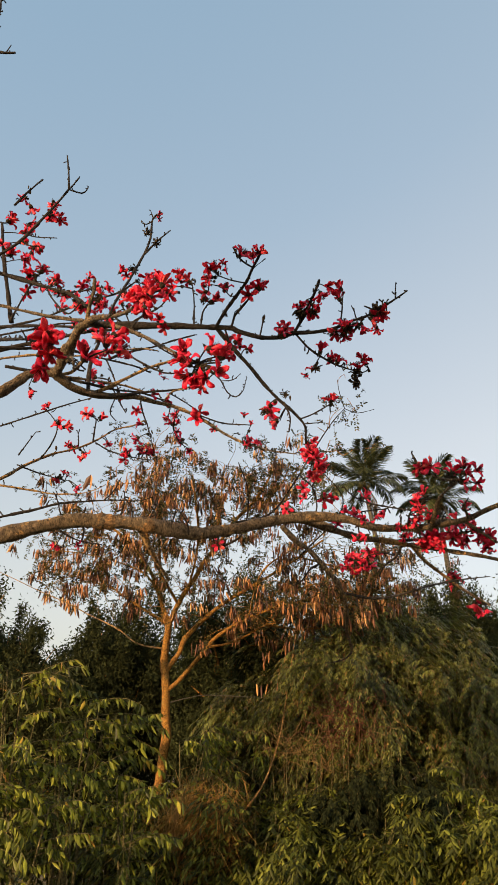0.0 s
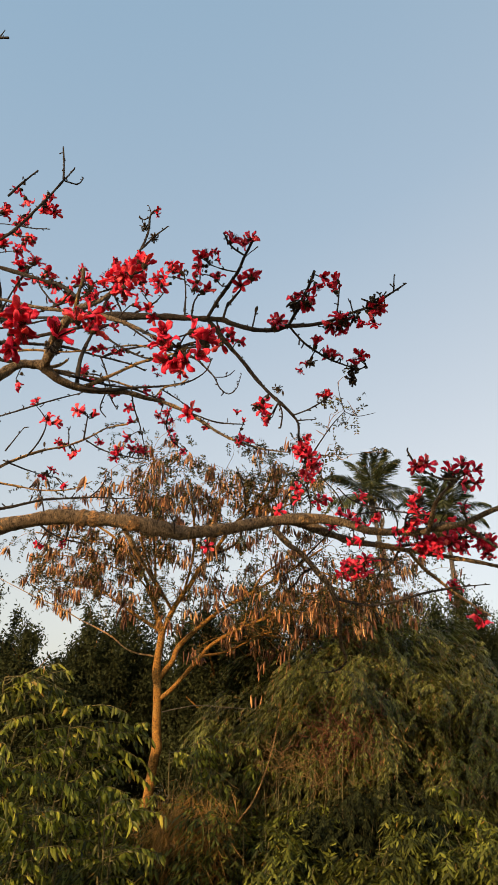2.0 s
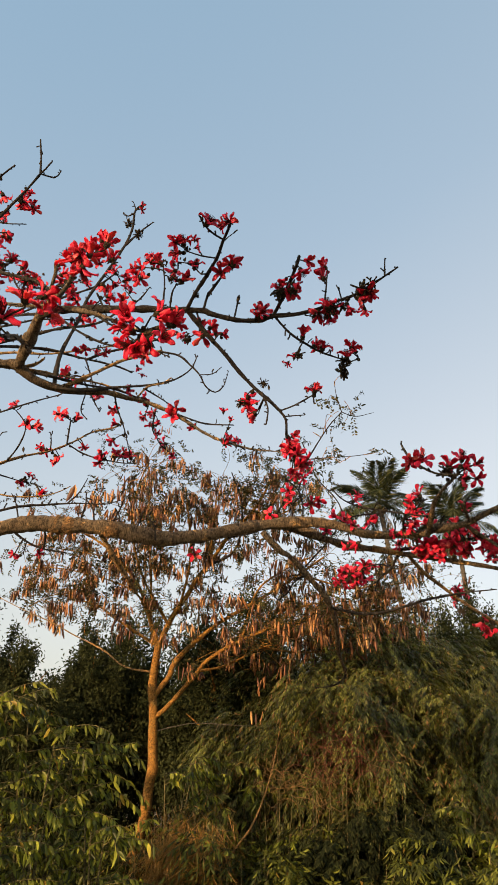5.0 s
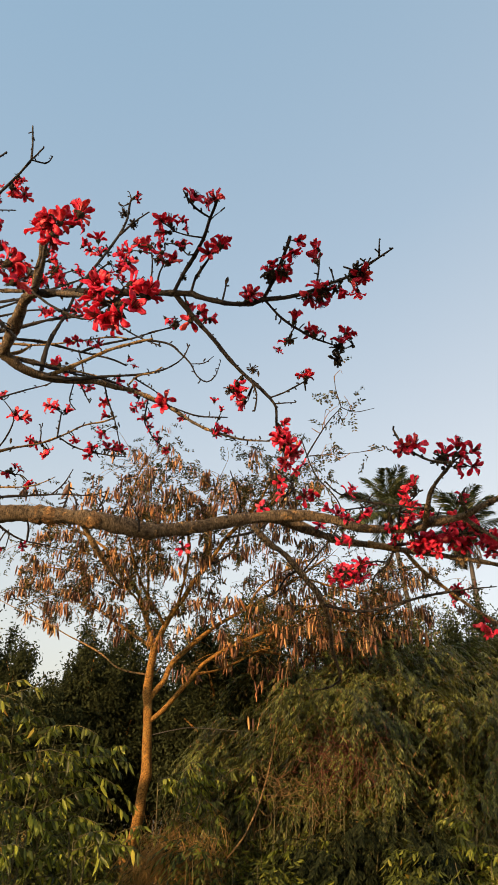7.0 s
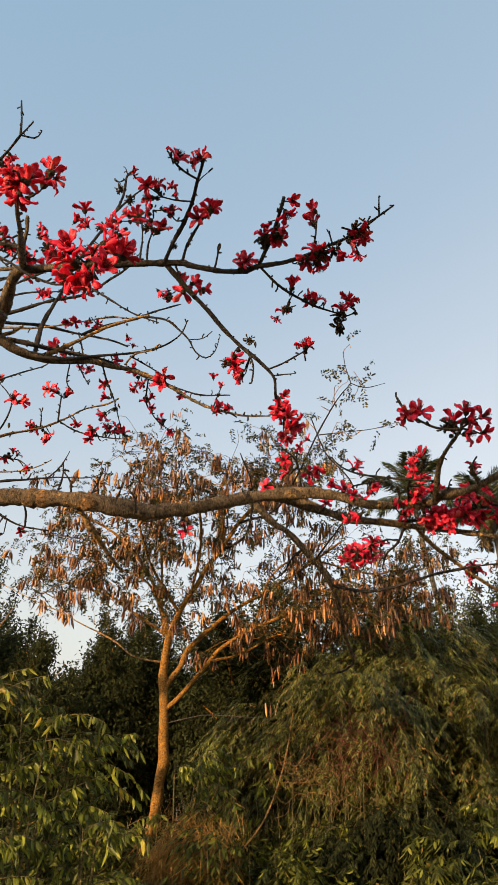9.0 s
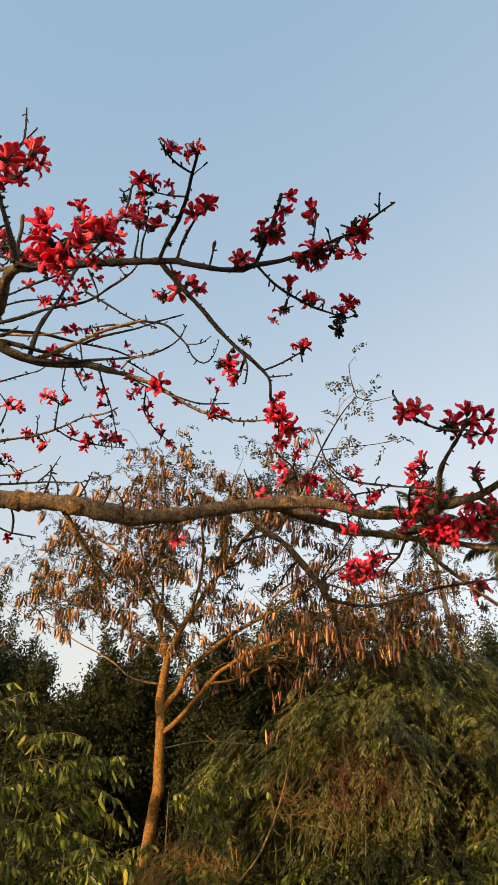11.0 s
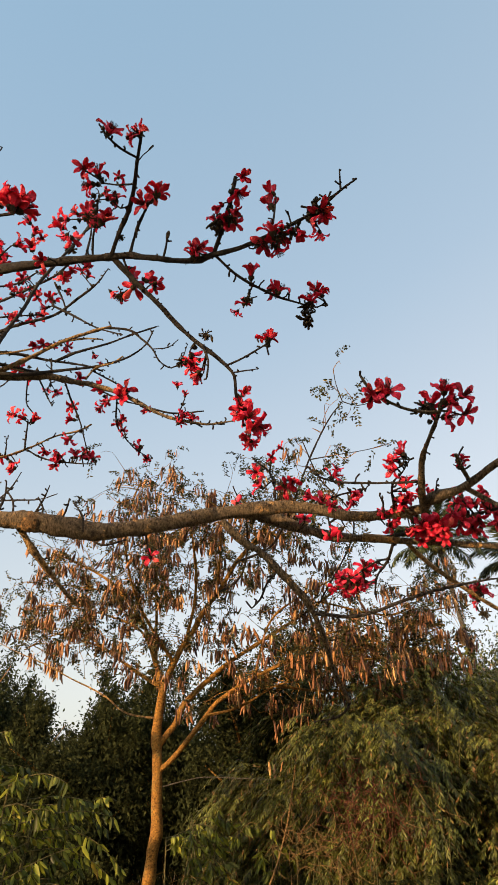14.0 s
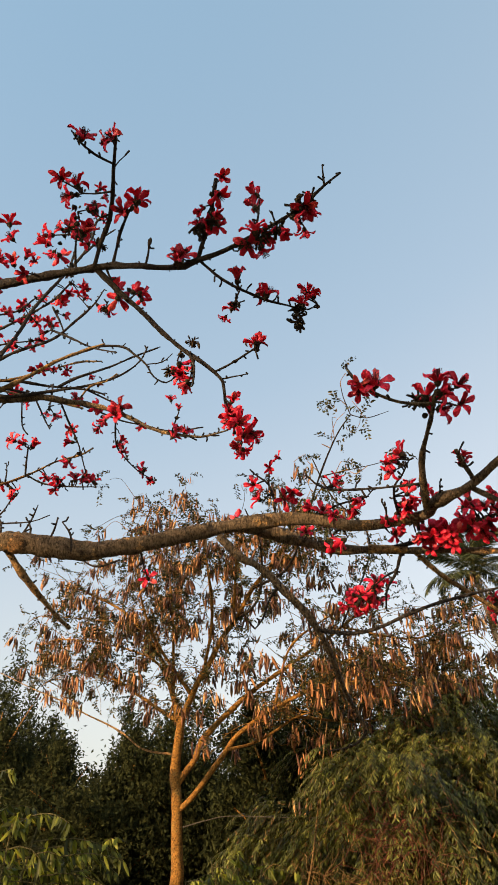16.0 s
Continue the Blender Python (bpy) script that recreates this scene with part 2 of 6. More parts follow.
def tube(points, r0, r1, sides=8, step=0.05, rough=0.08, knots=0.0, seed=0, lumps=(), grain=0.0):
    """A tapering, slightly lumpy tube with closed ends: vertices and faces."""
    line, share = smooth_line(points, step)
    n = len(line)
    local = np.random.default_rng(seed)
    tang = np.gradient(line, axis=0)
    tang /= np.linalg.norm(tang, axis=1, keepdims=True) + 1e-9
    up = np.array([0.0, 0.0, 1.0]) if abs(tang[0][2]) < 0.9 else np.array([1.0, 0.0, 0.0])
    verts = []
    ang = np.arange(sides) * 2 * math.pi / sides
    wob = np.convolve(local.normal(0, 1, n + 4), np.ones(5) / 5, "valid") * rough * 1.6
    swell = np.zeros(n)
    for _ in range(int(round(knots))):
        swell += local.uniform(0.08, 0.2) * np.exp(-((share - local.uniform(0.05, 0.95)) * 40 * local.uniform(0.6, 1.3)) ** 2)
    for place, amount, width in lumps:
        swell += amount * np.exp(-((share - place) / width) ** 2) * (1 + 0.25 * np.sin(share * 300))
    phase = local.uniform(0, 6.28, 3)
    for i in range(n):
        side = np.cross(tang[i], up)
        side /= np.linalg.norm(side) + 1e-9
        up = np.cross(side, tang[i])
        r = (r0 + (r1 - r0) * share[i]) * (1 + wob[i] + swell[i])
        lump = 1 + rough * (np.sin(2 * ang + phase[0] + 9 * share[i]) + 0.6 * np.sin(3 * ang + phase[1] - 23 * share[i]))
        lump = lump * (1 + local.normal(0, grain, sides))
        verts.append(line[i] + r * lump[:, None] * (np.cos(ang)[:, None] * side + np.sin(ang)[:, None] * up))
    verts = np.vstack(verts + [line[:1] - tang[:1] * r0 * 0.2, line[-1:] + tang[-1:] * r1 * 0.6])
    faces = []
    for i in range(n - 1):
        for k in range(sides):
            a, b = i * sides + k, i * sides + (k + 1) % sides
            faces.append((a, b, b + sides, a + sides))
    for k in range(sides):
        faces.append((n * sides, (k + 1) % sides, k))
        faces.append((n * sides + 1, (n - 1) * sides + k, (n - 1) * sides + (k + 1) % sides))
    return verts, faces


def unit(v):
    return v / (np.linalg.norm(v, axis=-1, keepdims=True) + 1e-9)


def leaves(base, along, facing, length, width, fold=0.25, droop=0.15):
    """Folded six-cornered blades: base points, directions, facing normals (n x 3), lengths and widths (n)."""
    along = unit(along)
    side = unit(np.cross(along, facing))
    nrm = np.cross(side, along)
    L, W = np.asarray(length)[:, None], np.asarray(width)[:, None]
    tip = base + along * L - np.array([0, 0, 1.0]) * L * droop
    m1, m2 = base + along * L * 0.3 - np.array([0, 0, 1.0]) * L * droop * 0.2, base + along * L * 0.68 - np.array([0, 0, 1.0]) * L * droop * 0.6
    r1, l1 = m1 + side * W * 0.5 - nrm * W * fold, m1 - side * W * 0.5 - nrm * W * fold
    r2, l2 = m2 + side * W * 0.4 - nrm * W * fold, m2 - side * W * 0.4 - nrm * W * fold
    v = np.stack([base, r1, r2, tip, l2, l1], axis=1).reshape(-1, 3)
    k = np.arange(len(base))[:, None] * 6
    f = np.vstack([k + np.array([[0, 1, 2, 3]]), k + np.array([[0, 3, 4, 5]])])
    return v, f


def blades(base, along, facing, length, width, droop=0.15):
    """Plainer blades of two triangles, folded at the midrib, for what is far or fine."""
    along = unit(along)
    side = unit(np.cross(along, facing))
    nrm = np.cross(side, along)
    L, W = np.asarray(length)[:, None], np.asarray(width)[:, None]
    tip = base + along * L - np.array([0, 0, 1.0]) * L * droop
    mid = base + along * L * 0.45 - np.array([0, 0, 1.0]) * L * droop * 0.45
    v = np.stack([base, mid + side * W * 0.5 - nrm * W * 0.2, tip, mid - side * W * 0.5 - nrm * W * 0.2], axis=1).reshape(-1, 3)
    k = np.arange(len(base))[:, None] * 4
    return v, np.vstack([k + np.array([[0, 1, 2]]), k + np.array([[0, 2, 3]])])


def rand_dirs(n, up=0.0):
    d = rng.normal(0, 1, (n, 3))
    d = unit(d)
    d[:, 2] += up
    return unit(d)


# ---- ground ----


def build_ground():
    n = 80
    s = np.linspace(-1, 1, n)
    g = np.sign(s) * (np.abs(s) ** 3) * 1500
    gx, gy = np.meshgrid(g, g)
    z = 0.06 * np.sin(gx * 0.9 + 1) * np.cos(gy * 0.7) * np.exp(-(gx ** 2 + gy ** 2) / 900)
    verts = np.stack([gx, gy, z], axis=-1).reshape(-1, 3)
    i = np.arange(n - 1)
    a = (i[:, None] * n + i[None, :]).ravel()
    me = mesh_of("ground", verts, np.stack([a, a + 1, a + n + 1, a + n], axis=1), EARTH, True)
    tagged(new("ground", me), "dry brown earth with sparse patchy weeds", "ground", kind="structure")


build_ground()

# ---- silk cotton tree ----
TREE_BASE = np.array([-4.6, 5.2, 0.0])
silk_tree = thing("silk_cotton_tree", TREE_BASE, "leafless silk cotton tree with long arching limbs full of crimson flowers", "tree")
made_branches = 0
arm_lines = []


def branch(name, mat, r0, r1, points, lumps=()):
    """One arm of the silk cotton tree."""
    global made_branches
    made_branches += 1
    big = r0 > 0.03
    v, f = tube(np.array(points) - TREE_BASE, r0, r1, 14 if big else 7, 0.03 if big else 0.035, 0.06 if big else 0.1,
                9 if big else len(points) * 1.1, made_branches, lumps, 0.05 if big else 0.07)
    part(name, mesh_of(name, v, f, mat, True), silk_tree)
    arm_lines.append(smooth_line(points, 0.03)[0])


branch("trunk", BARK, 0.26, 0.13, [(-4.6, 5.2, -0.1), (-4.58, 5.18, 1.2), (-4.55, 5.1, 2.6), (-4.5, 5.05, 4.2), (-4.42, 5.0, 6.0)])
branch("limb", BARK, 0.11, 0.058, [(-4.55, 5.12, 2.35), (-4.0, 5.0, 2.5), (-3.3, 4.85, 2.66), (-2.750, 4.780, 2.780), (-2.061, 4.700, 2.754)])
branch("limb", BARK, 0.1, 0.065, [(-4.5, 5.05, 3.4), (-3.9, 4.8, 3.62), (-3.2, 4.6, 3.82), (-2.264, 4.450, 3.774)])
branch("limb", BARK, 0.08, 0.03, [(-4.48, 5.0, 4.4), (-3.7, 4.85, 4.75), (-3.0, 4.75, 4.9), (-2.45, 4.7, 4.85)])
branch("limb", BARK, 0.07, 0.02, [(-4.45, 5.0, 5.4), (-3.8, 4.4, 6.0), (-3.0, 3.8, 6.2), (-2.3, 3.4, 6.2), (-2.0, 3.33, 6.28)])
branch("limb", BARK, 0.0454, 0.0205, [(-2.264, 4.450, 3.774), (-1.921, 4.500, 3.952), (-1.733, 4.550, 4.149), (-1.632, 4.600, 4.194), (-1.552, 4.620, 4.193), (-1.459, 4.700, 4.135), (-1.334, 4.800, 4.124), (-1.187, 4.900, 4.152), (-0.977, 4.950, 4.176), (-0.803, 5.000, 4.152)])
branch("branch", BARK, 0.0188, 0.0042, [(-0.803, 5.000, 4.152), (-0.670, 5.030, 4.136), (-0.485, 5.050, 4.068), (-0.343, 5.050, 3.983), (-0.197, 5.000, 3.859), (-0.059, 4.970, 3.774), (0.136, 4.900, 3.677), (0.223, 4.850, 3.636), (0.381, 4.700, 3.548)])
branch("branch", BARK, 0.0420, 0.0304, [(-1.550, 4.620, 4.183), (-1.465, 4.500, 4.280), (-1.363, 4.350, 4.325), (-1.293, 4.250, 4.376), (-1.201, 4.200, 4.398)])
branch("branch", DARK_BARK, 0.0260, 0.0103, [(-1.236, 4.220, 4.403), (-1.065, 4.150, 4.341), (-0.811, 4.100, 4.300), (-0.572, 4.080, 4.288), (-0.336, 4.060, 4.266), (-0.124, 4.050, 4.251), (-0.083, 4.030, 4.215), (0.063, 4.000, 4.148), (0.160, 4.050, 4.170), (0.262, 4.100, 4.219), (0.327, 4.100, 4.248), (0.469, 4.050, 4.222), (0.606, 4.000, 4.221), (0.741, 3.980, 4.273)])
branch("branch", DARK_BARK, 0.0103, 0.0063, [(0.741, 3.980, 4.273), (0.841, 3.950, 4.294), (0.941, 3.920, 4.342), (1.040, 3.875, 4.389), (1.126, 3.861, 4.452)])
branch("twig", DARK_BARK, 0.0063, 0.0039, [(1.040, 3.875, 4.389), (1.040, 3.850, 4.440), (1.041, 3.825, 4.492)])
branch("twig", BARK, 0.0153, 0.0120, [(-1.237, 4.220, 4.413), (-1.191, 4.100, 4.508), (-1.162, 4.050, 4.567), (-1.153, 4.000, 4.645)])
branch("branch", DARK_BARK, 0.0147, 0.0066, [(-0.239, 4.050, 4.265), (-0.163, 4.100, 4.188), (-0.076, 4.150, 4.102), (0.030, 4.200, 3.998), (0.117, 4.250, 3.904), (0.221, 4.300, 3.810), (0.326, 4.330, 3.725), (0.411, 4.380, 3.653), (0.428, 4.400, 3.604), (0.434, 4.450, 3.513), (0.479, 4.500, 3.421)])
branch("twig", DARK_BARK, 0.0066, 0.0040, [(0.377, 4.360, 3.673), (0.481, 4.350, 3.714), (0.602, 4.340, 3.788)])
branch("twig", DARK_BARK, 0.0053, 0.0026, [(0.410, 4.400, 3.657), (0.480, 4.400, 3.664), (0.549, 4.400, 3.671)])
branch("twig", DARK_BARK, 0.0059, 0.0046, [(0.269, 4.250, 3.740), (0.308, 4.260, 3.638), (0.300, 4.280, 3.532)])
branch("branch", DARK_BARK, 0.0093, 0.0042, [(0.342, 4.100, 4.248), (0.396, 4.140, 4.204), (0.448, 4.180, 4.168), (0.535, 4.250, 4.147), (0.659, 4.330, 4.126), (0.787, 4.400, 4.123), (0.880, 4.450, 4.131), (0.929, 4.450, 4.166)])
branch("branch", DARK_BARK, 0.0120, 0.0089, [(0.334, 4.100, 4.252), (0.383, 4.020, 4.301), (0.436, 3.950, 4.392), (0.473, 3.850, 4.429), (0.498, 3.800, 4.491)])
branch("twig", DARK_BARK, 0.0065, 0.0053, [(0.657, 4.000, 4.250), (0.676, 4.000, 4.362), (0.684, 4.000, 4.454)])
branch("twig", DARK_BARK, 0.0052, 0.0039, [(0.775, 3.980, 4.285), (0.761, 3.980, 4.362), (0.745, 3.980, 4.408)])
branch("branch", DARK_BARK, 0.0133, 0.0071, [(-0.238, 4.050, 4.251), (-0.166, 3.950, 4.326), (-0.085, 3.850, 4.385), (-0.012, 3.700, 4.387), (0.027, 3.600, 4.413), (0.071, 3.500, 4.432), (0.092, 3.450, 4.452)])
branch("twig", DARK_BARK, 0.0060, 0.0046, [(0.038, 3.570, 4.401), (-0.030, 3.500, 4.393), (-0.062, 3.420, 4.369), (-0.089, 3.380, 4.398)])
branch("twig", DARK_BARK, 0.0062, 0.0038, [(-0.015, 3.700, 4.379), (-0.117, 3.720, 4.418), (-0.203, 3.740, 4.471)])
branch("twig", DARK_BARK, 0.0051, 0.0039, [(-0.070, 3.820, 4.377), (-0.122, 3.820, 4.357), (-0.187, 3.820, 4.438), (-0.284, 3.850, 4.487)])
branch("twig", DARK_BARK, 0.0092, 0.0051, [(-0.125, 4.040, 4.234), (-0.097, 4.000, 4.324), (-0.048, 3.920, 4.338), (0.008, 3.850, 4.368), (0.060, 3.800, 4.406)])
branch("twig", DARK_BARK, 0.0053, 0.0026, [(-0.112, 4.020, 4.297), (-0.096, 4.000, 4.360), (-0.069, 3.980, 4.373)])
branch("twig", DARK_BARK, 0.0067, 0.0052, [(-0.348, 4.060, 4.269), (-0.328, 3.980, 4.337), (-0.288, 3.900, 4.351)])
branch("twig", DARK_BARK, 0.0067, 0.0043, [(-0.398, 4.070, 4.279), (-0.412, 4.100, 4.524), (-0.438, 4.100, 4.699)])
branch("twig", DARK_BARK, 0.0065, 0.0052, [(0.084, 4.000, 4.147), (0.100, 3.980, 4.222), (0.107, 3.960, 4.257)])
branch("twig", DARK_BARK, 0.0036, 0.0024, [(0.024, 3.600, 4.404), (0.060, 3.580, 4.433), (0.093, 3.570, 4.456)])
branch("twig", DARK_BARK, 0.0066, 0.0040, [(-0.168, 4.060, 4.244), (-0.145, 4.100, 4.188), (-0.127, 4.150, 4.162)])
branch("branch", DARK_BARK, 0.0231, 0.0052, [(-2.835, 5.700, 5.021), (-2.407, 5.650, 5.121), (-2.026, 5.600, 5.177), (-1.677, 5.500, 5.200), (-1.306, 5.400, 5.178), (-1.064, 5.300, 5.247), (-0.873, 5.200, 5.296), (-0.779, 5.150, 5.397)])
branch("branch", DARK_BARK, 0.0150, 0.0086, [(-1.333, 4.820, 4.141), (-1.367, 4.900, 4.480), (-1.321, 5.000, 4.867), (-1.282, 5.050, 5.181), (-1.171, 5.120, 5.566), (-1.087, 5.200, 5.916), (-1.037, 5.220, 6.153), (-1.038, 5.240, 6.436), (-0.951, 5.240, 6.521)])
branch("twig", DARK_BARK, 0.0102, 0.0063, [(-1.074, 5.200, 5.938), (-0.952, 5.220, 6.139), (-0.851, 5.250, 6.288)])
branch("twig", DARK_BARK, 0.0064, 0.0042, [(-1.036, 5.240, 6.413), (-1.103, 5.240, 6.359), (-1.154, 5.240, 6.412)])
branch("twig", DARK_BARK, 0.0064, 0.0043, [(-1.034, 5.240, 6.443), (-1.066, 5.240, 6.536)])
branch("branch", DARK_BARK, 0.0142, 0.0091, [(-2.261, 4.550, 5.290), (-2.036, 4.500, 5.430), (-1.926, 4.500, 5.590), (-1.845, 4.480, 5.699), (-1.722, 4.450, 5.866), (-1.627, 4.400, 5.965)])
branch("twig", DARK_BARK, 0.0091, 0.0056, [(-1.627, 4.400, 5.965), (-1.656, 4.390, 6.174), (-1.691, 4.380, 6.361)])
branch("twig", DARK_BARK, 0.0073, 0.0055, [(-1.627, 4.400, 5.965), (-1.590, 4.400, 6.033), (-1.554, 4.400, 6.109)])
branch("twig", DARK_BARK, 0.0073, 0.0055, [(-1.616, 4.400, 5.958), (-1.508, 4.400, 5.918), (-1.477, 4.400, 5.938), (-1.458, 4.400, 5.999)])
branch("twig", DARK_BARK, 0.0110, 0.0075, [(-2.132, 4.500, 5.872), (-2.022, 4.500, 6.058), (-1.924, 4.500, 6.192)])
branch("twig", DARK_BARK, 0.0072, 0.0036, [(-2.015, 4.500, 5.557), (-1.885, 4.500, 5.507), (-1.693, 4.500, 5.496)])
branch("twig", DARK_BARK, 0.0071, 0.0053, [(-2.020, 4.500, 5.468), (-1.912, 4.500, 5.406), (-1.841, 4.500, 5.407)])
branch("branch", DARK_BARK, 0.0164, 0.0143, [(-2.328, 4.700, 5.305), (-2.002, 4.680, 5.179), (-1.707, 4.600, 5.028), (-1.489, 4.500, 4.887), (-1.283, 4.300, 4.622)])
branch("branch", BARK, 0.0123, 0.0154, [(-2.241, 4.700, 4.942), (-1.889, 4.600, 4.789), (-1.579, 4.450, 4.623), (-1.272, 4.250, 4.447)])
branch("branch", DARK_BARK, 0.0144, 0.0093, [(-2.300, 4.900, 4.836), (-1.961, 4.800, 4.781), (-1.677, 4.600, 4.642), (-1.304, 4.300, 4.424)])
branch("twig", DARK_BARK, 0.0080, 0.0052, [(-1.326, 4.300, 4.675), (-1.454, 4.400, 4.622), (-1.637, 4.500, 4.840), (-1.719, 4.550, 4.985)])
branch("branch", DARK_BARK, 0.0187, 0.0119, [(-2.081, 4.800, 4.813), (-2.142, 4.750, 5.089), (-2.202, 4.700, 5.361), (-2.264, 4.700, 5.620), (-2.311, 4.700, 5.856)])
branch("twig", DARK_BARK, 0.0093, 0.0057, [(-2.065, 4.750, 4.818), (-1.973, 4.720, 5.067), (-1.894, 4.700, 5.238)])
branch("twig", DARK_BARK, 0.0099, 0.0082, [(-2.008, 3.360, 6.346), (-1.933, 3.360, 6.293), (-1.814, 3.360, 6.287)])
branch("twig", DARK_BARK, 0.0049, 0.0033, [(-1.888, 3.360, 6.286), (-1.872, 3.360, 6.340), (-1.861, 3.360, 6.380)])
branch("twig", DARK_BARK, 0.0082, 0.0068, [(-2.066, 3.300, 6.423), (-1.995, 3.300, 6.560), (-1.985, 3.300, 6.700), (-2.002, 3.300, 6.844)])
branch("branch", BARK, 0.0245, 0.0070, [(-1.227, 4.220, 4.423), (-1.064, 3.900, 4.222), (-0.797, 3.400, 3.881), (-0.599, 3.000, 3.639), (-0.515, 2.850, 3.595)])
branch("branch", BARK, 0.0163, 0.0055, [(-1.018, 4.130, 4.325), (-0.746, 3.800, 4.026), (-0.482, 3.400, 3.652), (-0.345, 3.180, 3.450), (-0.255, 3.040, 3.325), (-0.205, 2.960, 3.235)])
branch("branch", DARK_BARK, 0.0154, 0.0065, [(-2.200, 4.600, 4.500), (-1.600, 3.700, 3.900), (-1.200, 3.100, 3.500), (-0.970, 2.830, 3.290)])
branch("branch", BARK, 0.0160, 0.0056, [(-1.431, 4.500, 4.239), (-1.100, 3.600, 3.700), (-0.850, 2.950, 3.230), (-0.740, 2.700, 3.110)])
branch("branch", DARK_BARK, 0.0073, 0.0037, [(-0.875, 3.300, 3.679), (-0.717, 3.250, 3.551), (-0.596, 3.200, 3.437), (-0.430, 3.150, 3.326), (-0.319, 3.120, 3.313)])
branch("branch", PALE_BARK, 0.0183, 0.0087, [(-1.303, 4.820, 4.122), (-1.182, 4.850, 4.204), (-1.044, 4.870, 4.304), (-0.857, 4.880, 4.421), (-0.706, 4.890, 4.484), (-0.553, 4.900, 4.538)])
branch("branch", DARK_BARK, 0.0087, 0.0030, [(-0.597, 4.900, 4.526), (-0.423, 4.900, 4.490), (-0.318, 4.900, 4.398), (-0.241, 4.920, 4.320), (-0.191, 4.950, 4.234), (-0.119, 5.000, 4.211), (-0.057, 5.000, 4.267), (-0.025, 5.000, 4.406)])
branch("twig", DARK_BARK, 0.0044, 0.0030, [(-0.241, 4.920, 4.320), (-0.143, 4.950, 4.350), (-0.077, 4.950, 4.413)])
branch("branch", DARK_BARK, 0.0131, 0.0046, [(-1.302, 4.800, 4.114), (-1.102, 4.850, 4.120), (-0.935, 4.950, 4.214), (-0.693, 5.000, 4.268), (-0.573, 5.000, 4.288), (-0.436, 5.000, 4.333), (-0.325, 5.000, 4.429), (-0.281, 5.000, 4.558)])
branch("branch", PALE_BARK, 0.0163, 0.0115, [(-1.534, 4.660, 4.210), (-1.442, 4.660, 4.232), (-1.386, 4.660, 4.284)])
branch("branch", DARK_BARK, 0.0161, 0.0086, [(-2.596, 5.500, 5.023), (-2.321, 5.600, 5.073), (-2.140, 5.800, 5.205), (-1.894, 5.900, 5.245), (-1.630, 6.000, 5.229), (-1.242, 6.000, 5.127), (-1.062, 6.000, 5.049)])
branch("branch", DARK_BARK, 0.0130, 0.0066, [(-1.539, 6.000, 5.196), (-1.349, 6.000, 5.289), (-1.069, 6.000, 5.363), (-0.845, 6.000, 5.451), (-0.619, 6.000, 5.525)])
branch("branch", PALE_BARK, 0.0099, 0.0078, [(-1.496, 4.700, 4.216), (-1.432, 5.000, 4.370), (-1.344, 5.300, 4.519), (-1.202, 5.500, 4.601), (-1.014, 5.600, 4.582)])
branch("twig", PALE_BARK, 0.0086, 0.0052, [(-0.730, 5.030, 4.187), (-0.655, 5.000, 4.260), (-0.543, 5.000, 4.289), (-0.475, 5.000, 4.344)])
branch("twig", DARK_BARK, 0.0085, 0.0058, [(-1.519, 5.900, 5.149), (-1.376, 5.700, 4.836), (-1.243, 5.500, 4.529)])
branch("branch", DARK_BARK, 0.0119, 0.0048, [(-2.009, 4.700, 4.311), (-1.556, 4.750, 4.241), (-1.180, 4.850, 4.196), (-1.087, 5.000, 4.259), (-0.964, 5.200, 4.354), (-0.813, 5.400, 4.390), (-0.655, 5.500, 4.349), (-0.499, 5.600, 4.350), (-0.264, 5.600, 4.263), (0.001, 5.500, 4.194)])
branch("twig", DARK_BARK, 0.0080, 0.0033, [(-0.986, 5.200, 4.355), (-0.989, 5.400, 4.290), (-0.943, 5.500, 4.174), (-0.898, 5.550, 4.025), (-0.882, 5.600, 3.945)])
branch("twig", DARK_BARK, 0.0067, 0.0037, [(-0.679, 5.500, 4.361), (-0.735, 5.700, 4.272), (-0.727, 5.900, 4.264), (-0.730, 6.200, 4.334), (-0.620, 6.250, 4.276)])
branch("twig", DARK_BARK, 0.0060, 0.0045, [(-0.689, 5.000, 4.243), (-0.569, 5.100, 4.214), (-0.406, 5.050, 4.075)])
branch("branch", DARK_BARK, 0.0061, 0.0047, [(-1.140, 5.000, 4.211), (-1.229, 5.200, 4.158), (-1.178, 5.200, 4.082)])
branch("branch", DARK_BARK, 0.0078, 0.0046, [(-2.164, 5.150, 3.977), (-1.817, 5.100, 4.082), (-1.581, 5.100, 4.175), (-1.381, 5.100, 4.244), (-1.258, 5.000, 4.265)])
branch("branch", PALE_BARK, 0.0132, 0.0062, [(-2.173, 5.100, 3.396), (-2.028, 5.200, 3.548), (-1.960, 5.400, 3.731), (-1.825, 5.600, 3.919), (-1.644, 5.750, 4.052), (-1.487, 5.850, 4.192), (-1.349, 5.950, 4.353), (-1.181, 6.000, 4.426), (-1.079, 6.000, 4.484)])
branch("twig", DARK_BARK, 0.0073, 0.0055, [(-1.895, 5.500, 3.821), (-1.801, 5.450, 3.927), (-1.747, 5.410, 4.043), (-1.746, 5.400, 4.130)])
branch("twig", DARK_BARK, 0.0078, 0.0059, [(-1.520, 5.820, 4.153), (-1.498, 5.750, 4.268), (-1.487, 5.720, 4.345)])
branch("twig", DARK_BARK, 0.0058, 0.0039, [(-1.635, 5.750, 4.064), (-1.643, 5.750, 4.166), (-1.666, 5.750, 4.241)])
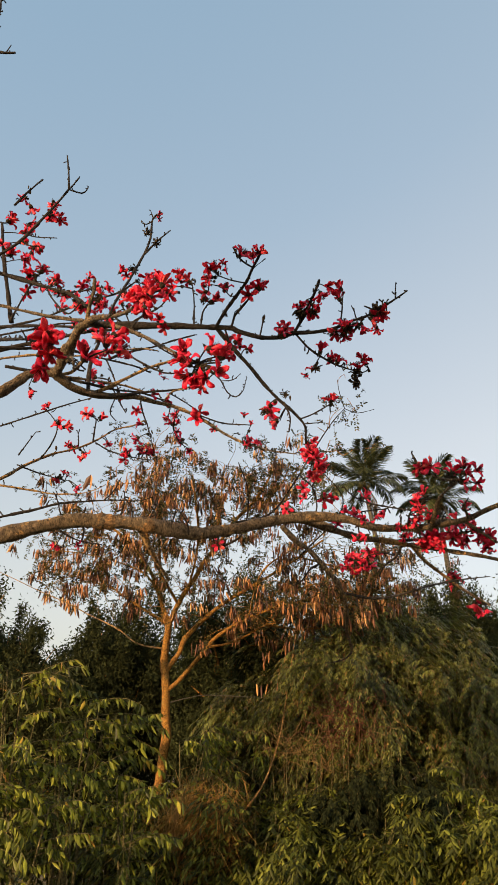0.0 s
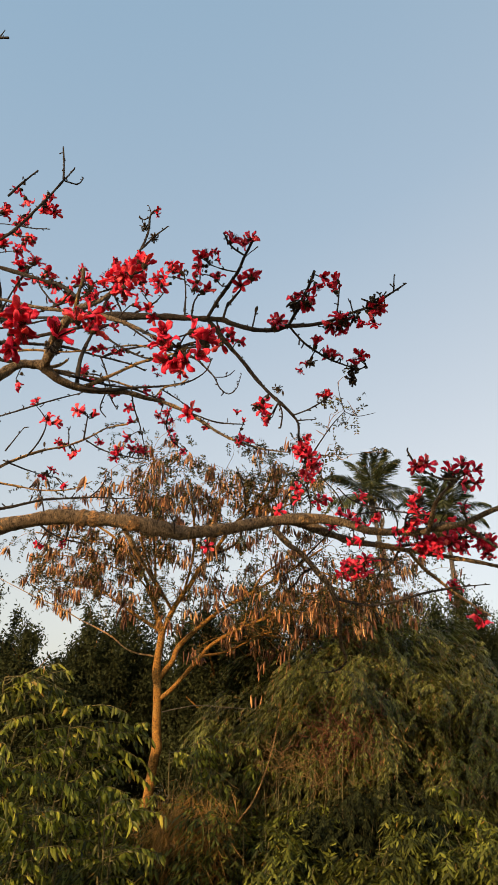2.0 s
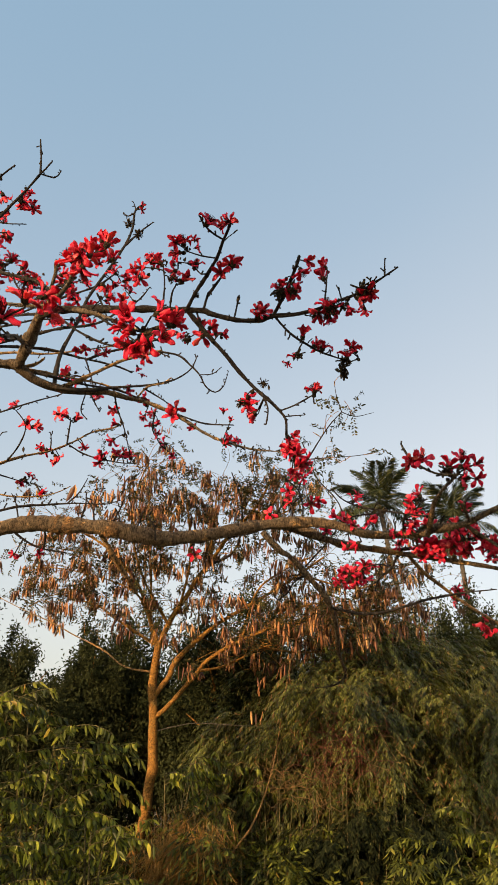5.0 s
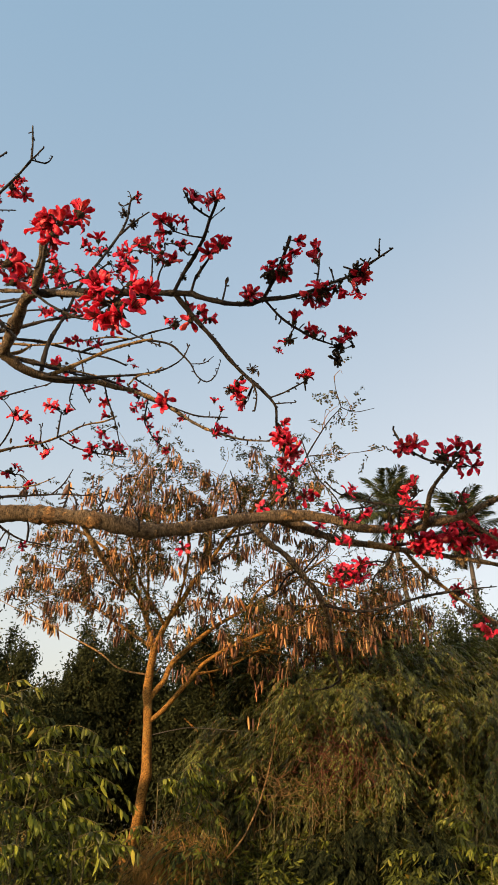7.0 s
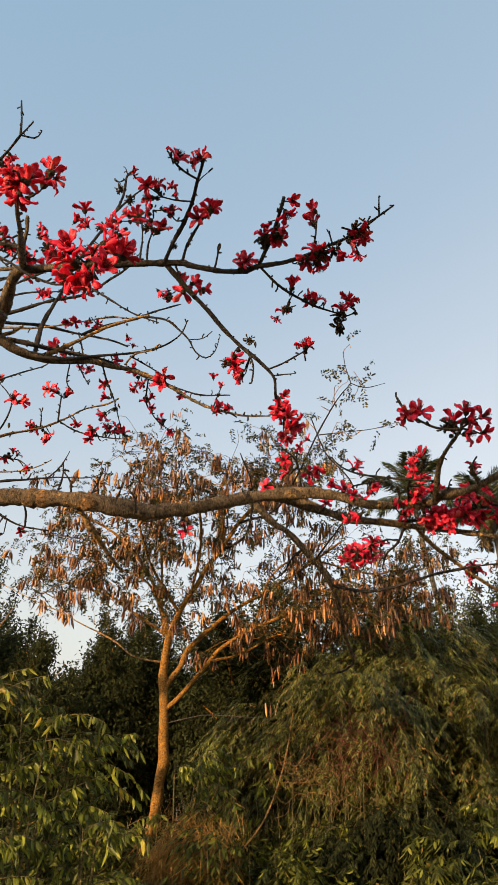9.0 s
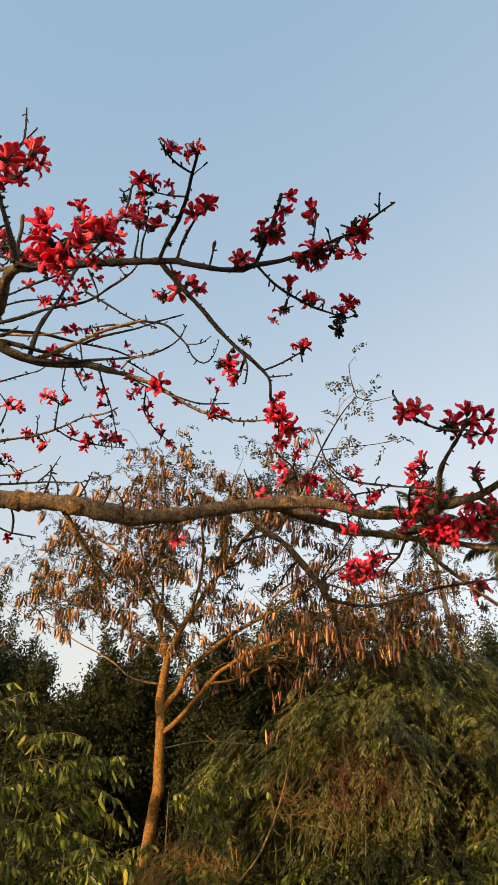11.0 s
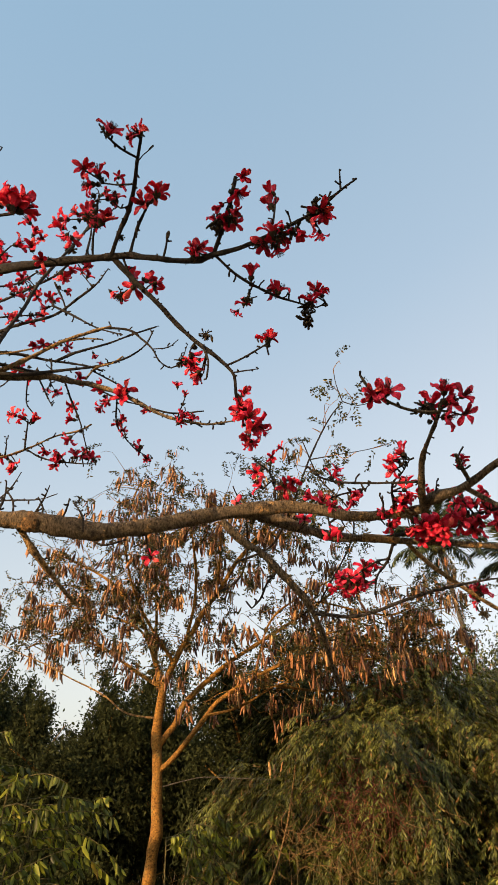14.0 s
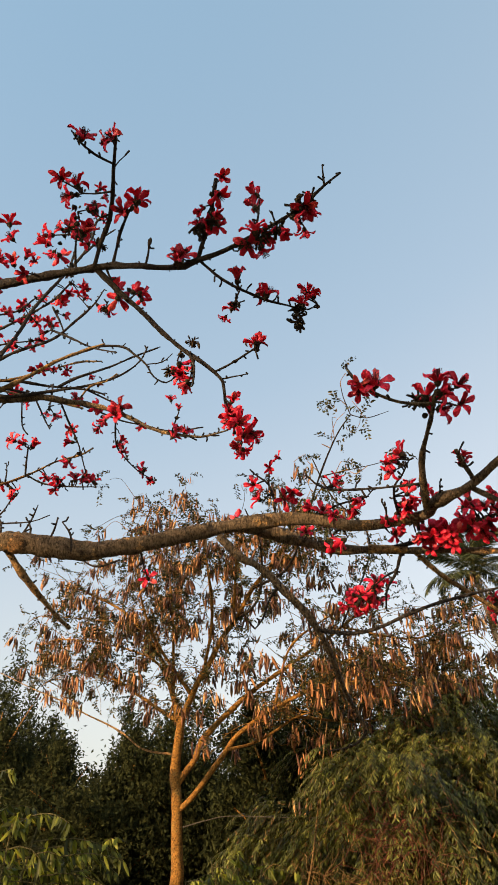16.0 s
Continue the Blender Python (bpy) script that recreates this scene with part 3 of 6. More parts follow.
branch("twig", DARK_BARK, 0.0070, 0.0034, [(-1.488, 5.800, 4.138), (-1.350, 5.800, 4.055), (-1.176, 5.750, 3.982), (-0.987, 5.700, 3.924), (-0.869, 5.750, 3.941)])
branch("twig", DARK_BARK, 0.0072, 0.0037, [(-2.051, 5.400, 3.818), (-1.983, 5.400, 3.951), (-1.930, 5.400, 4.050)])
branch("twig", DARK_BARK, 0.0070, 0.0034, [(-2.006, 5.300, 3.684), (-1.804, 5.300, 3.608), (-1.609, 5.300, 3.553), (-1.539, 5.300, 3.545)])
branch("branch", PALE_BARK, 0.0081, 0.0032, [(-1.994, 5.000, 3.376), (-1.727, 5.000, 3.337), (-1.551, 5.000, 3.309), (-1.339, 5.000, 3.314), (-1.210, 5.000, 3.354), (-1.140, 5.000, 3.396)])
branch("branch", DARK_BARK, 0.0121, 0.0032, [(-1.972, 4.850, 3.036), (-1.765, 4.900, 3.110), (-1.648, 4.900, 3.139), (-1.472, 4.950, 3.211), (-1.285, 5.000, 3.248), (-1.077, 5.000, 3.263), (-0.866, 5.000, 3.259), (-0.753, 5.000, 3.293)])
branch("twig", DARK_BARK, 0.0063, 0.0032, [(-1.140, 5.000, 3.261), (-1.068, 5.000, 3.344), (-1.021, 5.000, 3.459)])
branch("twig", DARK_BARK, 0.0062, 0.0031, [(-1.442, 4.920, 3.105), (-1.488, 4.920, 3.234), (-1.530, 4.920, 3.299)])
branch("twig", DARK_BARK, 0.0088, 0.0045, [(-1.555, 5.000, 3.099), (-1.509, 5.100, 3.055), (-1.417, 5.150, 3.003), (-1.331, 5.200, 2.980), (-1.164, 5.200, 2.956)])
branch("twig", DARK_BARK, 0.0075, 0.0058, [(-1.323, 5.180, 2.981), (-1.299, 5.100, 3.055), (-1.305, 5.000, 3.120)])
branch("limb", BARK, 0.0520, 0.0410, [(-2.061, 4.700, 2.754), (-1.777, 4.660, 2.851), (-1.537, 4.650, 2.915), (-1.269, 4.660, 2.975), (-1.035, 4.660, 2.975), (-0.877, 4.670, 2.971), (-0.737, 4.680, 2.964), (-0.573, 4.730, 2.946), (-0.374, 4.790, 2.933), (-0.245, 4.840, 2.963), (-0.080, 4.900, 3.009), (0.089, 4.970, 3.071), (0.229, 5.020, 3.119)], lumps=((0.435, 0.34, 0.011), (0.459, -0.12, 0.008), (0.479, 0.2, 0.008), (0.549, 0.3, 0.012), (0.585, 0.16, 0.008), (0.718, 0.12, 0.014), (0.825, 0.1, 0.01), (0.358, 0.1, 0.012)))
branch("limb", BARK, 0.0403, 0.0143, [(0.089, 4.970, 3.071), (0.229, 5.020, 3.119), (0.447, 5.060, 3.159), (0.632, 5.060, 3.170), (0.814, 5.040, 3.134), (0.988, 5.000, 3.067), (1.178, 5.000, 3.063), (1.375, 4.900, 3.043), (1.407, 4.750, 3.023), (1.523, 4.600, 2.993), (1.589, 4.500, 2.991), (1.658, 4.400, 3.008), (1.785, 4.300, 3.044)])
branch("branch", BARK, 0.0126, 0.0082, [(1.552, 4.580, 2.996), (1.627, 4.550, 2.918), (1.739, 4.500, 2.809)])
branch("limb", BARK, 0.0298, 0.0116, [(0.373, 5.060, 3.143), (0.519, 5.240, 3.192), (0.675, 5.280, 3.141), (0.831, 5.300, 3.095), (0.985, 5.300, 3.066), (1.131, 5.250, 3.033), (1.272, 5.200, 2.992), (1.470, 5.100, 2.934), (1.632, 5.050, 2.892), (1.795, 5.000, 2.850), (2.048, 4.900, 2.762)], lumps=((0.353, 0.35, 0.0321), (0.480, 0.25, 0.0268),))
branch("knot", BURR, 0.0470, 0.0470, [(-1.110, 4.660, 2.975), (-1.030, 4.660, 2.971), (-0.944, 4.660, 2.967)], lumps=((0.3, 0.22, 0.2), (0.72, 0.16, 0.15)))
branch("knot", BURR, 0.0460, 0.0450, [(-0.817, 4.680, 2.971), (-0.751, 4.680, 2.960), (-0.664, 4.680, 2.945)], lumps=((0.28, 0.2, 0.2), (0.68, 0.22, 0.15)))
branch("scar", PALE_BARK, 0.0232, 0.0212, [(1.075, 5.255, 3.046), (1.131, 5.238, 3.033), (1.205, 5.212, 3.012), (1.272, 5.190, 2.992)])
branch("branch", DARK_BARK, 0.0116, 0.0066, [(1.166, 5.230, 3.026), (1.405, 5.100, 3.011), (1.602, 5.000, 3.025), (1.725, 4.900, 3.018), (1.841, 4.850, 3.017)])
branch("limb", BARK, 0.0207, 0.0114, [(0.273, 5.030, 3.080), (0.395, 5.060, 2.955), (0.483, 5.150, 2.931), (0.613, 5.200, 2.801), (0.724, 5.280, 2.687), (0.789, 5.400, 2.590), (0.826, 5.600, 2.503), (0.861, 5.900, 2.426), (0.911, 6.100, 2.361), (0.940, 6.200, 2.308)])
branch("branch", DARK_BARK, 0.0114, 0.0039, [(0.779, 5.320, 2.623), (0.953, 5.200, 2.561), (1.084, 5.100, 2.549), (1.211, 5.000, 2.566), (1.386, 5.000, 2.621), (1.628, 5.000, 2.669), (1.834, 5.000, 2.695)])
branch("branch", DARK_BARK, 0.0089, 0.0041, [(0.567, 5.170, 2.813), (0.501, 5.300, 2.795), (0.452, 5.400, 2.739), (0.387, 5.500, 2.716)])
branch("branch", PALE_BARK, 0.0142, 0.0090, [(1.312, 5.180, 2.973), (1.427, 5.300, 2.896), (1.608, 5.500, 2.840), (1.808, 5.600, 2.730), (2.048, 5.700, 2.620)])
branch("twig", DARK_BARK, 0.0086, 0.0047, [(1.242, 5.200, 2.992), (1.204, 5.300, 2.914), (1.149, 5.500, 2.897), (1.135, 5.700, 2.853)])
branch("twig", DARK_BARK, 0.0058, 0.0050, [(1.212, 5.300, 2.922), (1.168, 5.600, 3.033), (1.074, 5.900, 3.086), (0.985, 6.000, 3.058)])
branch("branch", BARK, 0.0176, 0.0077, [(1.368, 4.780, 2.982), (1.353, 4.600, 3.035), (1.353, 4.450, 3.094), (1.372, 4.300, 3.111), (1.388, 4.150, 3.105), (1.391, 4.050, 3.095)])
branch("branch", BARK, 0.0069, 0.0052, [(1.387, 4.060, 3.094), (1.293, 4.020, 3.077), (1.217, 3.980, 3.079), (1.144, 3.950, 3.109), (1.093, 3.930, 3.150), (1.061, 3.920, 3.215)])
branch("branch", DARK_BARK, 0.0070, 0.0049, [(1.370, 4.600, 3.048), (1.230, 4.700, 3.101), (1.095, 4.800, 3.161), (0.949, 4.900, 3.228), (0.847, 5.000, 3.319), (0.773, 5.050, 3.419)])
branch("twig", DARK_BARK, 0.0077, 0.0030, [(1.241, 4.950, 3.079), (1.223, 4.800, 3.102), (1.232, 4.700, 3.113), (1.263, 4.600, 3.100), (1.297, 4.500, 3.118)])
branch("twig", BARK, 0.0095, 0.0082, [(1.570, 4.520, 2.988), (1.513, 4.400, 3.013), (1.480, 4.300, 3.016)])
branch("twig", DARK_BARK, 0.0064, 0.0038, [(0.866, 5.050, 3.203), (0.982, 5.000, 3.208), (1.094, 4.950, 3.204), (1.119, 4.950, 3.233)])
branch("twig", DARK_BARK, 0.0067, 0.0052, [(0.882, 5.250, 3.144), (0.934, 5.200, 3.159), (0.984, 5.150, 3.156)])
branch("twig", DARK_BARK, 0.0067, 0.0042, [(0.552, 5.180, 3.209), (0.565, 5.160, 3.317), (0.531, 5.150, 3.452), (0.457, 5.140, 3.522), (0.419, 5.140, 3.565)])
branch("twig", DARK_BARK, 0.0041, 0.0027, [(0.565, 5.160, 3.328), (0.611, 5.150, 3.363), (0.647, 5.140, 3.385)])
branch("twig", DARK_BARK, 0.0047, 0.0033, [(1.404, 4.850, 3.052), (1.427, 4.700, 3.031), (1.429, 4.600, 3.048)])
branch("twig", DARK_BARK, 0.0062, 0.0036, [(1.168, 5.000, 3.034), (1.180, 4.900, 3.076), (1.162, 4.850, 3.105)])
branch("branch", PALE_BARK, 0.0185, 0.0115, [(-0.795, 4.700, 2.950), (-0.720, 4.800, 2.833), (-0.675, 4.920, 2.764), (-0.630, 5.050, 2.702), (-0.608, 5.200, 2.675)])
branch("twig", DARK_BARK, 0.0085, 0.0035, [(0.946, 6.200, 2.345), (0.933, 6.233, 2.281), (0.849, 6.267, 2.223), (0.702, 6.300, 2.204)])
branch("twig", DARK_BARK, 0.0058, 0.0046, [(-0.207, 5.120, 3.066), (-0.243, 5.300, 3.049), (-0.244, 5.370, 3.019)])
branch("twig", DARK_BARK, 0.0072, 0.0043, [(-0.316, 5.100, 3.017), (-0.468, 5.100, 2.989), (-0.581, 5.050, 3.059)])
branch("branch", DARK_BARK, 0.0154, 0.0072, [(-2.845, 5.600, 5.231), (-2.179, 5.500, 5.338), (-1.867, 5.450, 5.439), (-1.602, 5.400, 5.508), (-1.315, 5.300, 5.536), (-1.119, 5.200, 5.605)])
branch("branch", DARK_BARK, 0.0115, 0.0056, [(-2.823, 5.600, 5.164), (-2.152, 5.500, 5.238), (-1.908, 5.500, 5.303), (-1.650, 5.500, 5.308), (-1.442, 5.500, 5.296)])
branch("branch", DARK_BARK, 0.0120, 0.0056, [(-2.968, 5.400, 5.955), (-2.244, 5.400, 5.758), (-1.998, 5.450, 5.652), (-1.791, 5.500, 5.702), (-1.480, 5.300, 5.601)])
branch("branch", PALE_BARK, 0.0131, 0.0055, [(-2.787, 5.600, 4.895), (-2.186, 5.600, 4.994), (-1.772, 5.600, 4.987), (-1.426, 5.600, 5.033), (-1.133, 5.600, 5.082), (-0.930, 5.600, 5.059)])
branch("branch", DARK_BARK, 0.0109, 0.0047, [(-1.329, 5.400, 5.294), (-1.004, 5.200, 4.956), (-0.753, 5.100, 4.722), (-0.505, 5.000, 4.542)])
branch("twig", DARK_BARK, 0.0091, 0.0054, [(-1.300, 5.300, 5.456), (-1.208, 5.350, 5.272), (-1.182, 5.400, 5.171)])
branch("twig", DARK_BARK, 0.0082, 0.0047, [(-1.336, 5.400, 4.604), (-1.188, 5.400, 4.341), (-1.136, 5.400, 4.256)])
branch("twig", DARK_BARK, 0.0066, 0.0041, [(-0.934, 4.700, 3.008), (-0.912, 4.700, 3.123), (-0.916, 4.690, 3.215)])
branch("twig", DARK_BARK, 0.0066, 0.0041, [(-0.837, 4.700, 3.001), (-0.855, 4.700, 3.096), (-0.912, 4.690, 3.171)])
branch("twig", DARK_BARK, 0.0066, 0.0040, [(-0.730, 4.700, 2.975), (-0.680, 4.700, 3.088), (-0.651, 4.690, 3.179)])
branch("twig", DARK_BARK, 0.0065, 0.0040, [(-0.667, 4.700, 2.957), (-0.668, 4.700, 3.043), (-0.706, 4.690, 3.109)])
branch("twig", DARK_BARK, 0.0065, 0.0040, [(-0.568, 4.700, 2.933), (-0.532, 4.700, 3.021), (-0.520, 4.690, 3.090)])
branch("twig", DARK_BARK, 0.0064, 0.0039, [(-0.416, 4.700, 2.892), (-0.433, 4.700, 2.986), (-0.489, 4.690, 3.061)])

# flowers: a dark cup, a bundle of stamens and five thick curling petals


def petal_mesh(curl, length, width, seed):
    """A thick strap-shaped petal that rises from the cup, spreads and rolls back at its blunt tip (unit: a flower one metre across)."""
    local = np.random.default_rng(seed)
    rows, cols = 8, 5
    top = []
    angle = radians(52)
    p = np.array([0.04, 0.0, 0.06])
    twist = local.uniform(-0.5, 0.5)
    for i in range(rows):
        s = i / (rows - 1)
        w = width * (1 + 0.1 * math.sin(7 * s + seed * 2.1)) * np.interp(s, [0, 0.2, 0.45, 0.65, 0.84, 0.94, 1.0], [0.36, 0.5, 0.84, 1.0, 0.82, 0.5, 0.14])
        out, upw = math.cos(angle), math.sin(angle)
        for k in range(cols):
            q = (k / (cols - 1) - 0.5) * 2
            cup = 0.3 * w * (q * q) * (1 - 0.7 * s)
            roll = twist * s * q * w * 0.5
            top.append(p + np.array([-upw * (cup + roll), q * w * 0.5 + twist * s * s * 0.12, out * (cup + roll)]) + np.array([0, 0, 0.03 * math.sin(11 * s + 4 * q + seed * 1.7) * (0.4 + s)]))
        p = p + np.array([out, 0, upw]) * length / (rows - 1)
        angle -= curl / (rows - 1) * (0.4 + 1.1 * s)
    top = np.array(top)
    n = len(top)
    verts = np.vstack([top, top + np.array([0.012, 0, -0.016])])
    faces = []
    for i in range(rows - 1):
        for k in range(cols - 1):
            a = i * cols + k
            faces.append((a, a + 1, a + cols + 1, a + cols))
            faces.append((n + a, n + a + cols, n + a + cols + 1, n + a + 1))
    rim = [k for k in range(cols)] + [i * cols + cols - 1 for i in range(1, rows)] + [(rows - 1) * cols + k for k in range(cols - 2, -1, -1)] + [i * cols for i in range(rows - 2, 0, -1)]
    for a, b in zip(rim, rim[1:] + rim[:1]):
        faces.append((b, a, n + a, n + b))
    return mesh_of("petal", verts, faces, PETAL, True)


def stamen_mesh(seed):
    local = np.random.default_rng(seed)
    verts, faces = [], []
    for _ in range(22):
        a, spread = local.uniform(0, 6.28), local.uniform(0.05, 0.5)
        d = np.array([math.cos(a) * spread, math.sin(a) * spread, 1.0])
        d /= np.linalg.norm(d)
        end = d * local.uniform(0.24, 0.38) + np.array([0, 0, 0.06])
        start = np.array([math.cos(a) * 0.03, math.sin(a) * 0.03, 0.05])
        s1 = np.cross(d, [0.3, 0.5, 0.1])
        s1 /= np.linalg.norm(s1)
        s2 = np.cross(d, s1)
        o = len(verts)
        for c, r in ((start, 0.008), (end, 0.007), (end + d * 0.015, 0.017), (end + d * 0.035, 0.006)):
            for k in range(3):
                verts.append(c + r * (math.cos(k * 2.094) * s1 + math.sin(k * 2.094) * s2))
        for i in range(3):
            for k in range(3):
                faces.append((o + i * 3 + k, o + i * 3 + (k + 1) % 3, o + i * 3 + 3 + (k + 1) % 3, o + i * 3 + 3 + k))
        faces.append((o + 9, o + 10, o + 11))
    return mesh_of("flower", verts, faces, STAMEN)


def cup_mesh():
    prof = [(0.0, -0.16), (0.018, -0.16), (0.02, -0.08), (0.05, -0.05), (0.09, 0.0), (0.105, 0.06), (0.1, 0.12), (0.085, 0.1), (0.06, 0.03)]
    verts, faces, sides = [], [], 9
    for i, (r, z) in enumerate(prof):
        for k in range(sides):
            a = k * 2 * math.pi / sides
            rr = r * (1 + (0.12 * math.sin(3 * a) if i > 4 else 0))
            verts.append((rr * math.cos(a), rr * math.sin(a), z + (0.025 * math.sin(3 * a + 1) if i in (5, 6, 7) else 0)))
    for i in range(len(prof) - 1):
        for k in range(sides):
            a, b = i * sides + k, i * sides + (k + 1) % sides
            faces.append((a, b, b + sides, a + sides))
    return mesh_of("calyx", verts, faces, CALYX, True)


def bud_mesh():
    v, f = tube([(0, 0, -0.02), (0, 0, 0.02), (0, 0, 0.05)], 0.3, 0.3, 8, 0.012, 0.0)
    v = np.array(v)
    z = v[:, 2]
    r = np.interp(z, [-0.03, -0.02, 0.0, 0.015, 0.035, 0.055, 0.3], [0.004, 0.006, 0.012, 0.016, 0.014, 0.004, 0.0])
    v[:, 0] *= r / 0.3
    v[:, 1] *= r / 0.3
    v[:, 2] = np.clip(z, -0.03, 0.058)
    return mesh_of("bud", v, f, CALYX, True)


PETALS = [petal_mesh(c, l, w, i) for i, (c, l, w) in enumerate([(1.2, 0.48, 0.235), (1.8, 0.51, 0.235), (2.5, 0.53, 0.22), (0.6, 0.47, 0.24), (1.5, 0.51, 0.215), (3.2, 0.55, 0.22), (0.9, 0.49, 0.2)])]
STAMENS = [stamen_mesh(i) for i in range(3)]
CUP = cup_mesh()
BUD = bud_mesh()
flower_rng = random.Random(11)


WOOD = np.vstack([np.array(line) for line in arm_lines])


def bloom(x, y, z, across):
    """One flower about its middle point, held by a short stalk; its mouth turns away from the wood that bears it."""
    g = flower_rng
    at = np.array([x, y, z])
    near = WOOD[np.argmin(((WOOD - at) ** 2).sum(axis=1))]
    size = max(0.085, across * (1.32 if across < 0.13 else 1.1))
    away = Vector(at - near)
    away = away.normalized() if away.length > 0.02 else Vector((0, 0, 0))
    axis = Vector((g.gauss(0.0, 0.6), g.gauss(-0.35, 0.6), g.gauss(0.1, 0.65))) + away * 1.5
    if axis.length < 0.2:
        axis = Vector((0, -0.7, 0.5))
    axis.normalize()
    turn = axis.to_track_quat('Z', 'Y').to_matrix().to_4x4()
    foot = Vector(at) - axis * size * 0.2
    m = Matrix.Translation(foot - Vector(TREE_BASE)) @ turn @ pose(0, 0, 0, 0, 0, g.uniform(0, 360)) @ Matrix.Scale(size, 4)
    ob = part("flower", g.choice(STAMENS), silk_tree, "crimson five-petalled flower", m=m)
    openness = g.choice((0, 0, 0, 1))
    for k in range(5):
        me = g.choice(PETALS[3:5] if openness else PETALS)
        part("petal", me, ob, m=pose(0, 0, 0, g.uniform(-12, 12), g.uniform(-14, 16) - 22 * openness, k * 72 + g.uniform(-13, 13)))
    part("calyx", CUP, ob, "dark leathery cup")
    end = np.array(foot - axis * size * 0.13)
    if 0.012 < np.linalg.norm(end - near) < 0.15:
        sag = (end + near) / 2 + np.array([0, 0, 0.05 * np.linalg.norm(end - near)])
        v, f = tube(np.array([near, sag, end]) - TREE_BASE, 0.0055, 0.004, 5, 0.03, 0.08, 0, int(abs(x * 1000)))
        part("stalk", mesh_of("stalk", v, f, DARK_BARK, True), silk_tree)


def cluster(x, y, z, across, full=0):
    """A flower, and often a second or third close by on the same spur."""
    bloom(x, y, z, across)
    g = flower_rng
    for _ in range(full + (g.choice((0, 1, 1, 1)) if across > 0.075 else g.choice((0, 0, 1, 1)))):
        bloom(x + g.gauss(0, 0.3) * across, y + g.gauss(0, 0.5) * across, z + g.gauss(0, 0.3) * across, across * g.uniform(0.7, 0.95))
    # spent cups and small buds sit low on the spur, close to the wood
    at = Vector((x, y, z))
    near = Vector(WOOD[np.argmin(((WOOD - np.array(at)) ** 2).sum(axis=1))])
    for _ in range(g.choice((0, 1, 1, 2))):
        turn = Euler((g.uniform(0, 6.28), g.uniform(0, 6.28), 0)).to_matrix().to_4x4()
        spot = at.lerp(near, g.uniform(0.3, 1.0)) + Vector((g.gauss(0, 0.012), g.gauss(0, 0.012), g.gauss(0, 0.012)))
        if (spot - near).length < 0.12:
            part("spent_calyx", CUP, silk_tree, "dark spent flower cup", m=Matrix.Translation(spot - Vector(TREE_BASE)) @ turn @ Matrix.Scale(g.uniform(0.09, 0.14), 4))
    for _ in range(g.choice((0, 1, 2))):
        spot = near + Vector((g.gauss(0, 0.014), g.gauss(0, 0.014), 0.008))
        bud(*spot, g.uniform(0.3, 0.5))


def bud(x, y, z, scale=1.0):
    m = Matrix.Translation(Vector((x, y, z)) - Vector(TREE_BASE)) @ pose(0, 0, 0, flower_rng.uniform(-25, 25), flower_rng.uniform(-25, 25), 0) @ Matrix.Scale(scale, 4)
    part("bud", BUD, silk_tree, "dark closed flower bud", m=m)




def withered_mesh(seed):
    """A clump of dried, curled petals and stamens (unit: one metre across)."""
    local = np.random.default_rng(seed)
    verts, faces, off = [], [], 0
    for _ in range(26):
        d = unit(local.normal(0, 1, 3) + np.array([0, 0, -0.2]))
        mid = d * local.uniform(0.15, 0.28)
        v, f = tube([(0, 0, 0), mid, mid + unit(d + local.normal(0, 0.9, 3)) * local.uniform(0.1, 0.28)], 0.03, 0.045, 4, 0.12, 0.2, 0, seed)
        verts.append(v)
        faces += [tuple(k + off for k in q) for q in f]
        off += len(v)
    return mesh_of("withered_flower", np.vstack(verts), faces, CALYX, True)


WITHERED = [withered_mesh(i) for i in range(3)]


def withered(x, y, z, across):
    m = Matrix.Translation(Vector((x, y, z)) - Vector(TREE_BASE)) @ pose(0, 0, 0, 0, 0, flower_rng.uniform(0, 360)) @ Matrix.Scale(across, 4)
    part("withered_flower", flower_rng.choice(WITHERED), silk_tree, "dark withered flower", m=m)

UPPER_BLOOMS = [(-0.034, 3.380, 4.364, 0.115), (0.068, 3.450, 4.431, 0.111), (-0.234, 3.700, 4.526, 0.127), (-0.277, 3.720, 4.444, 0.112), (-0.159, 3.800, 4.430, 0.098), (-0.243, 3.900, 4.386, 0.170), (-0.324, 3.920, 4.465, 0.110), (-0.471, 4.100, 4.726, 0.109), (0.085, 3.800, 4.441, 0.128), (-0.001, 3.800, 4.354, 0.112), (0.420, 3.950, 4.325, 0.122), (0.366, 3.980, 4.387, 0.108), (0.515, 3.820, 4.374, 0.112), (0.473, 3.900, 4.342, 0.098), (0.661, 4.000, 4.501, 0.125), (0.639, 4.000, 4.184, 0.128), (0.724, 4.000, 4.234, 0.137), (0.813, 3.970, 4.217, 0.135), (0.939, 3.920, 4.298, 0.149), (0.890, 3.950, 4.261, 0.120)]
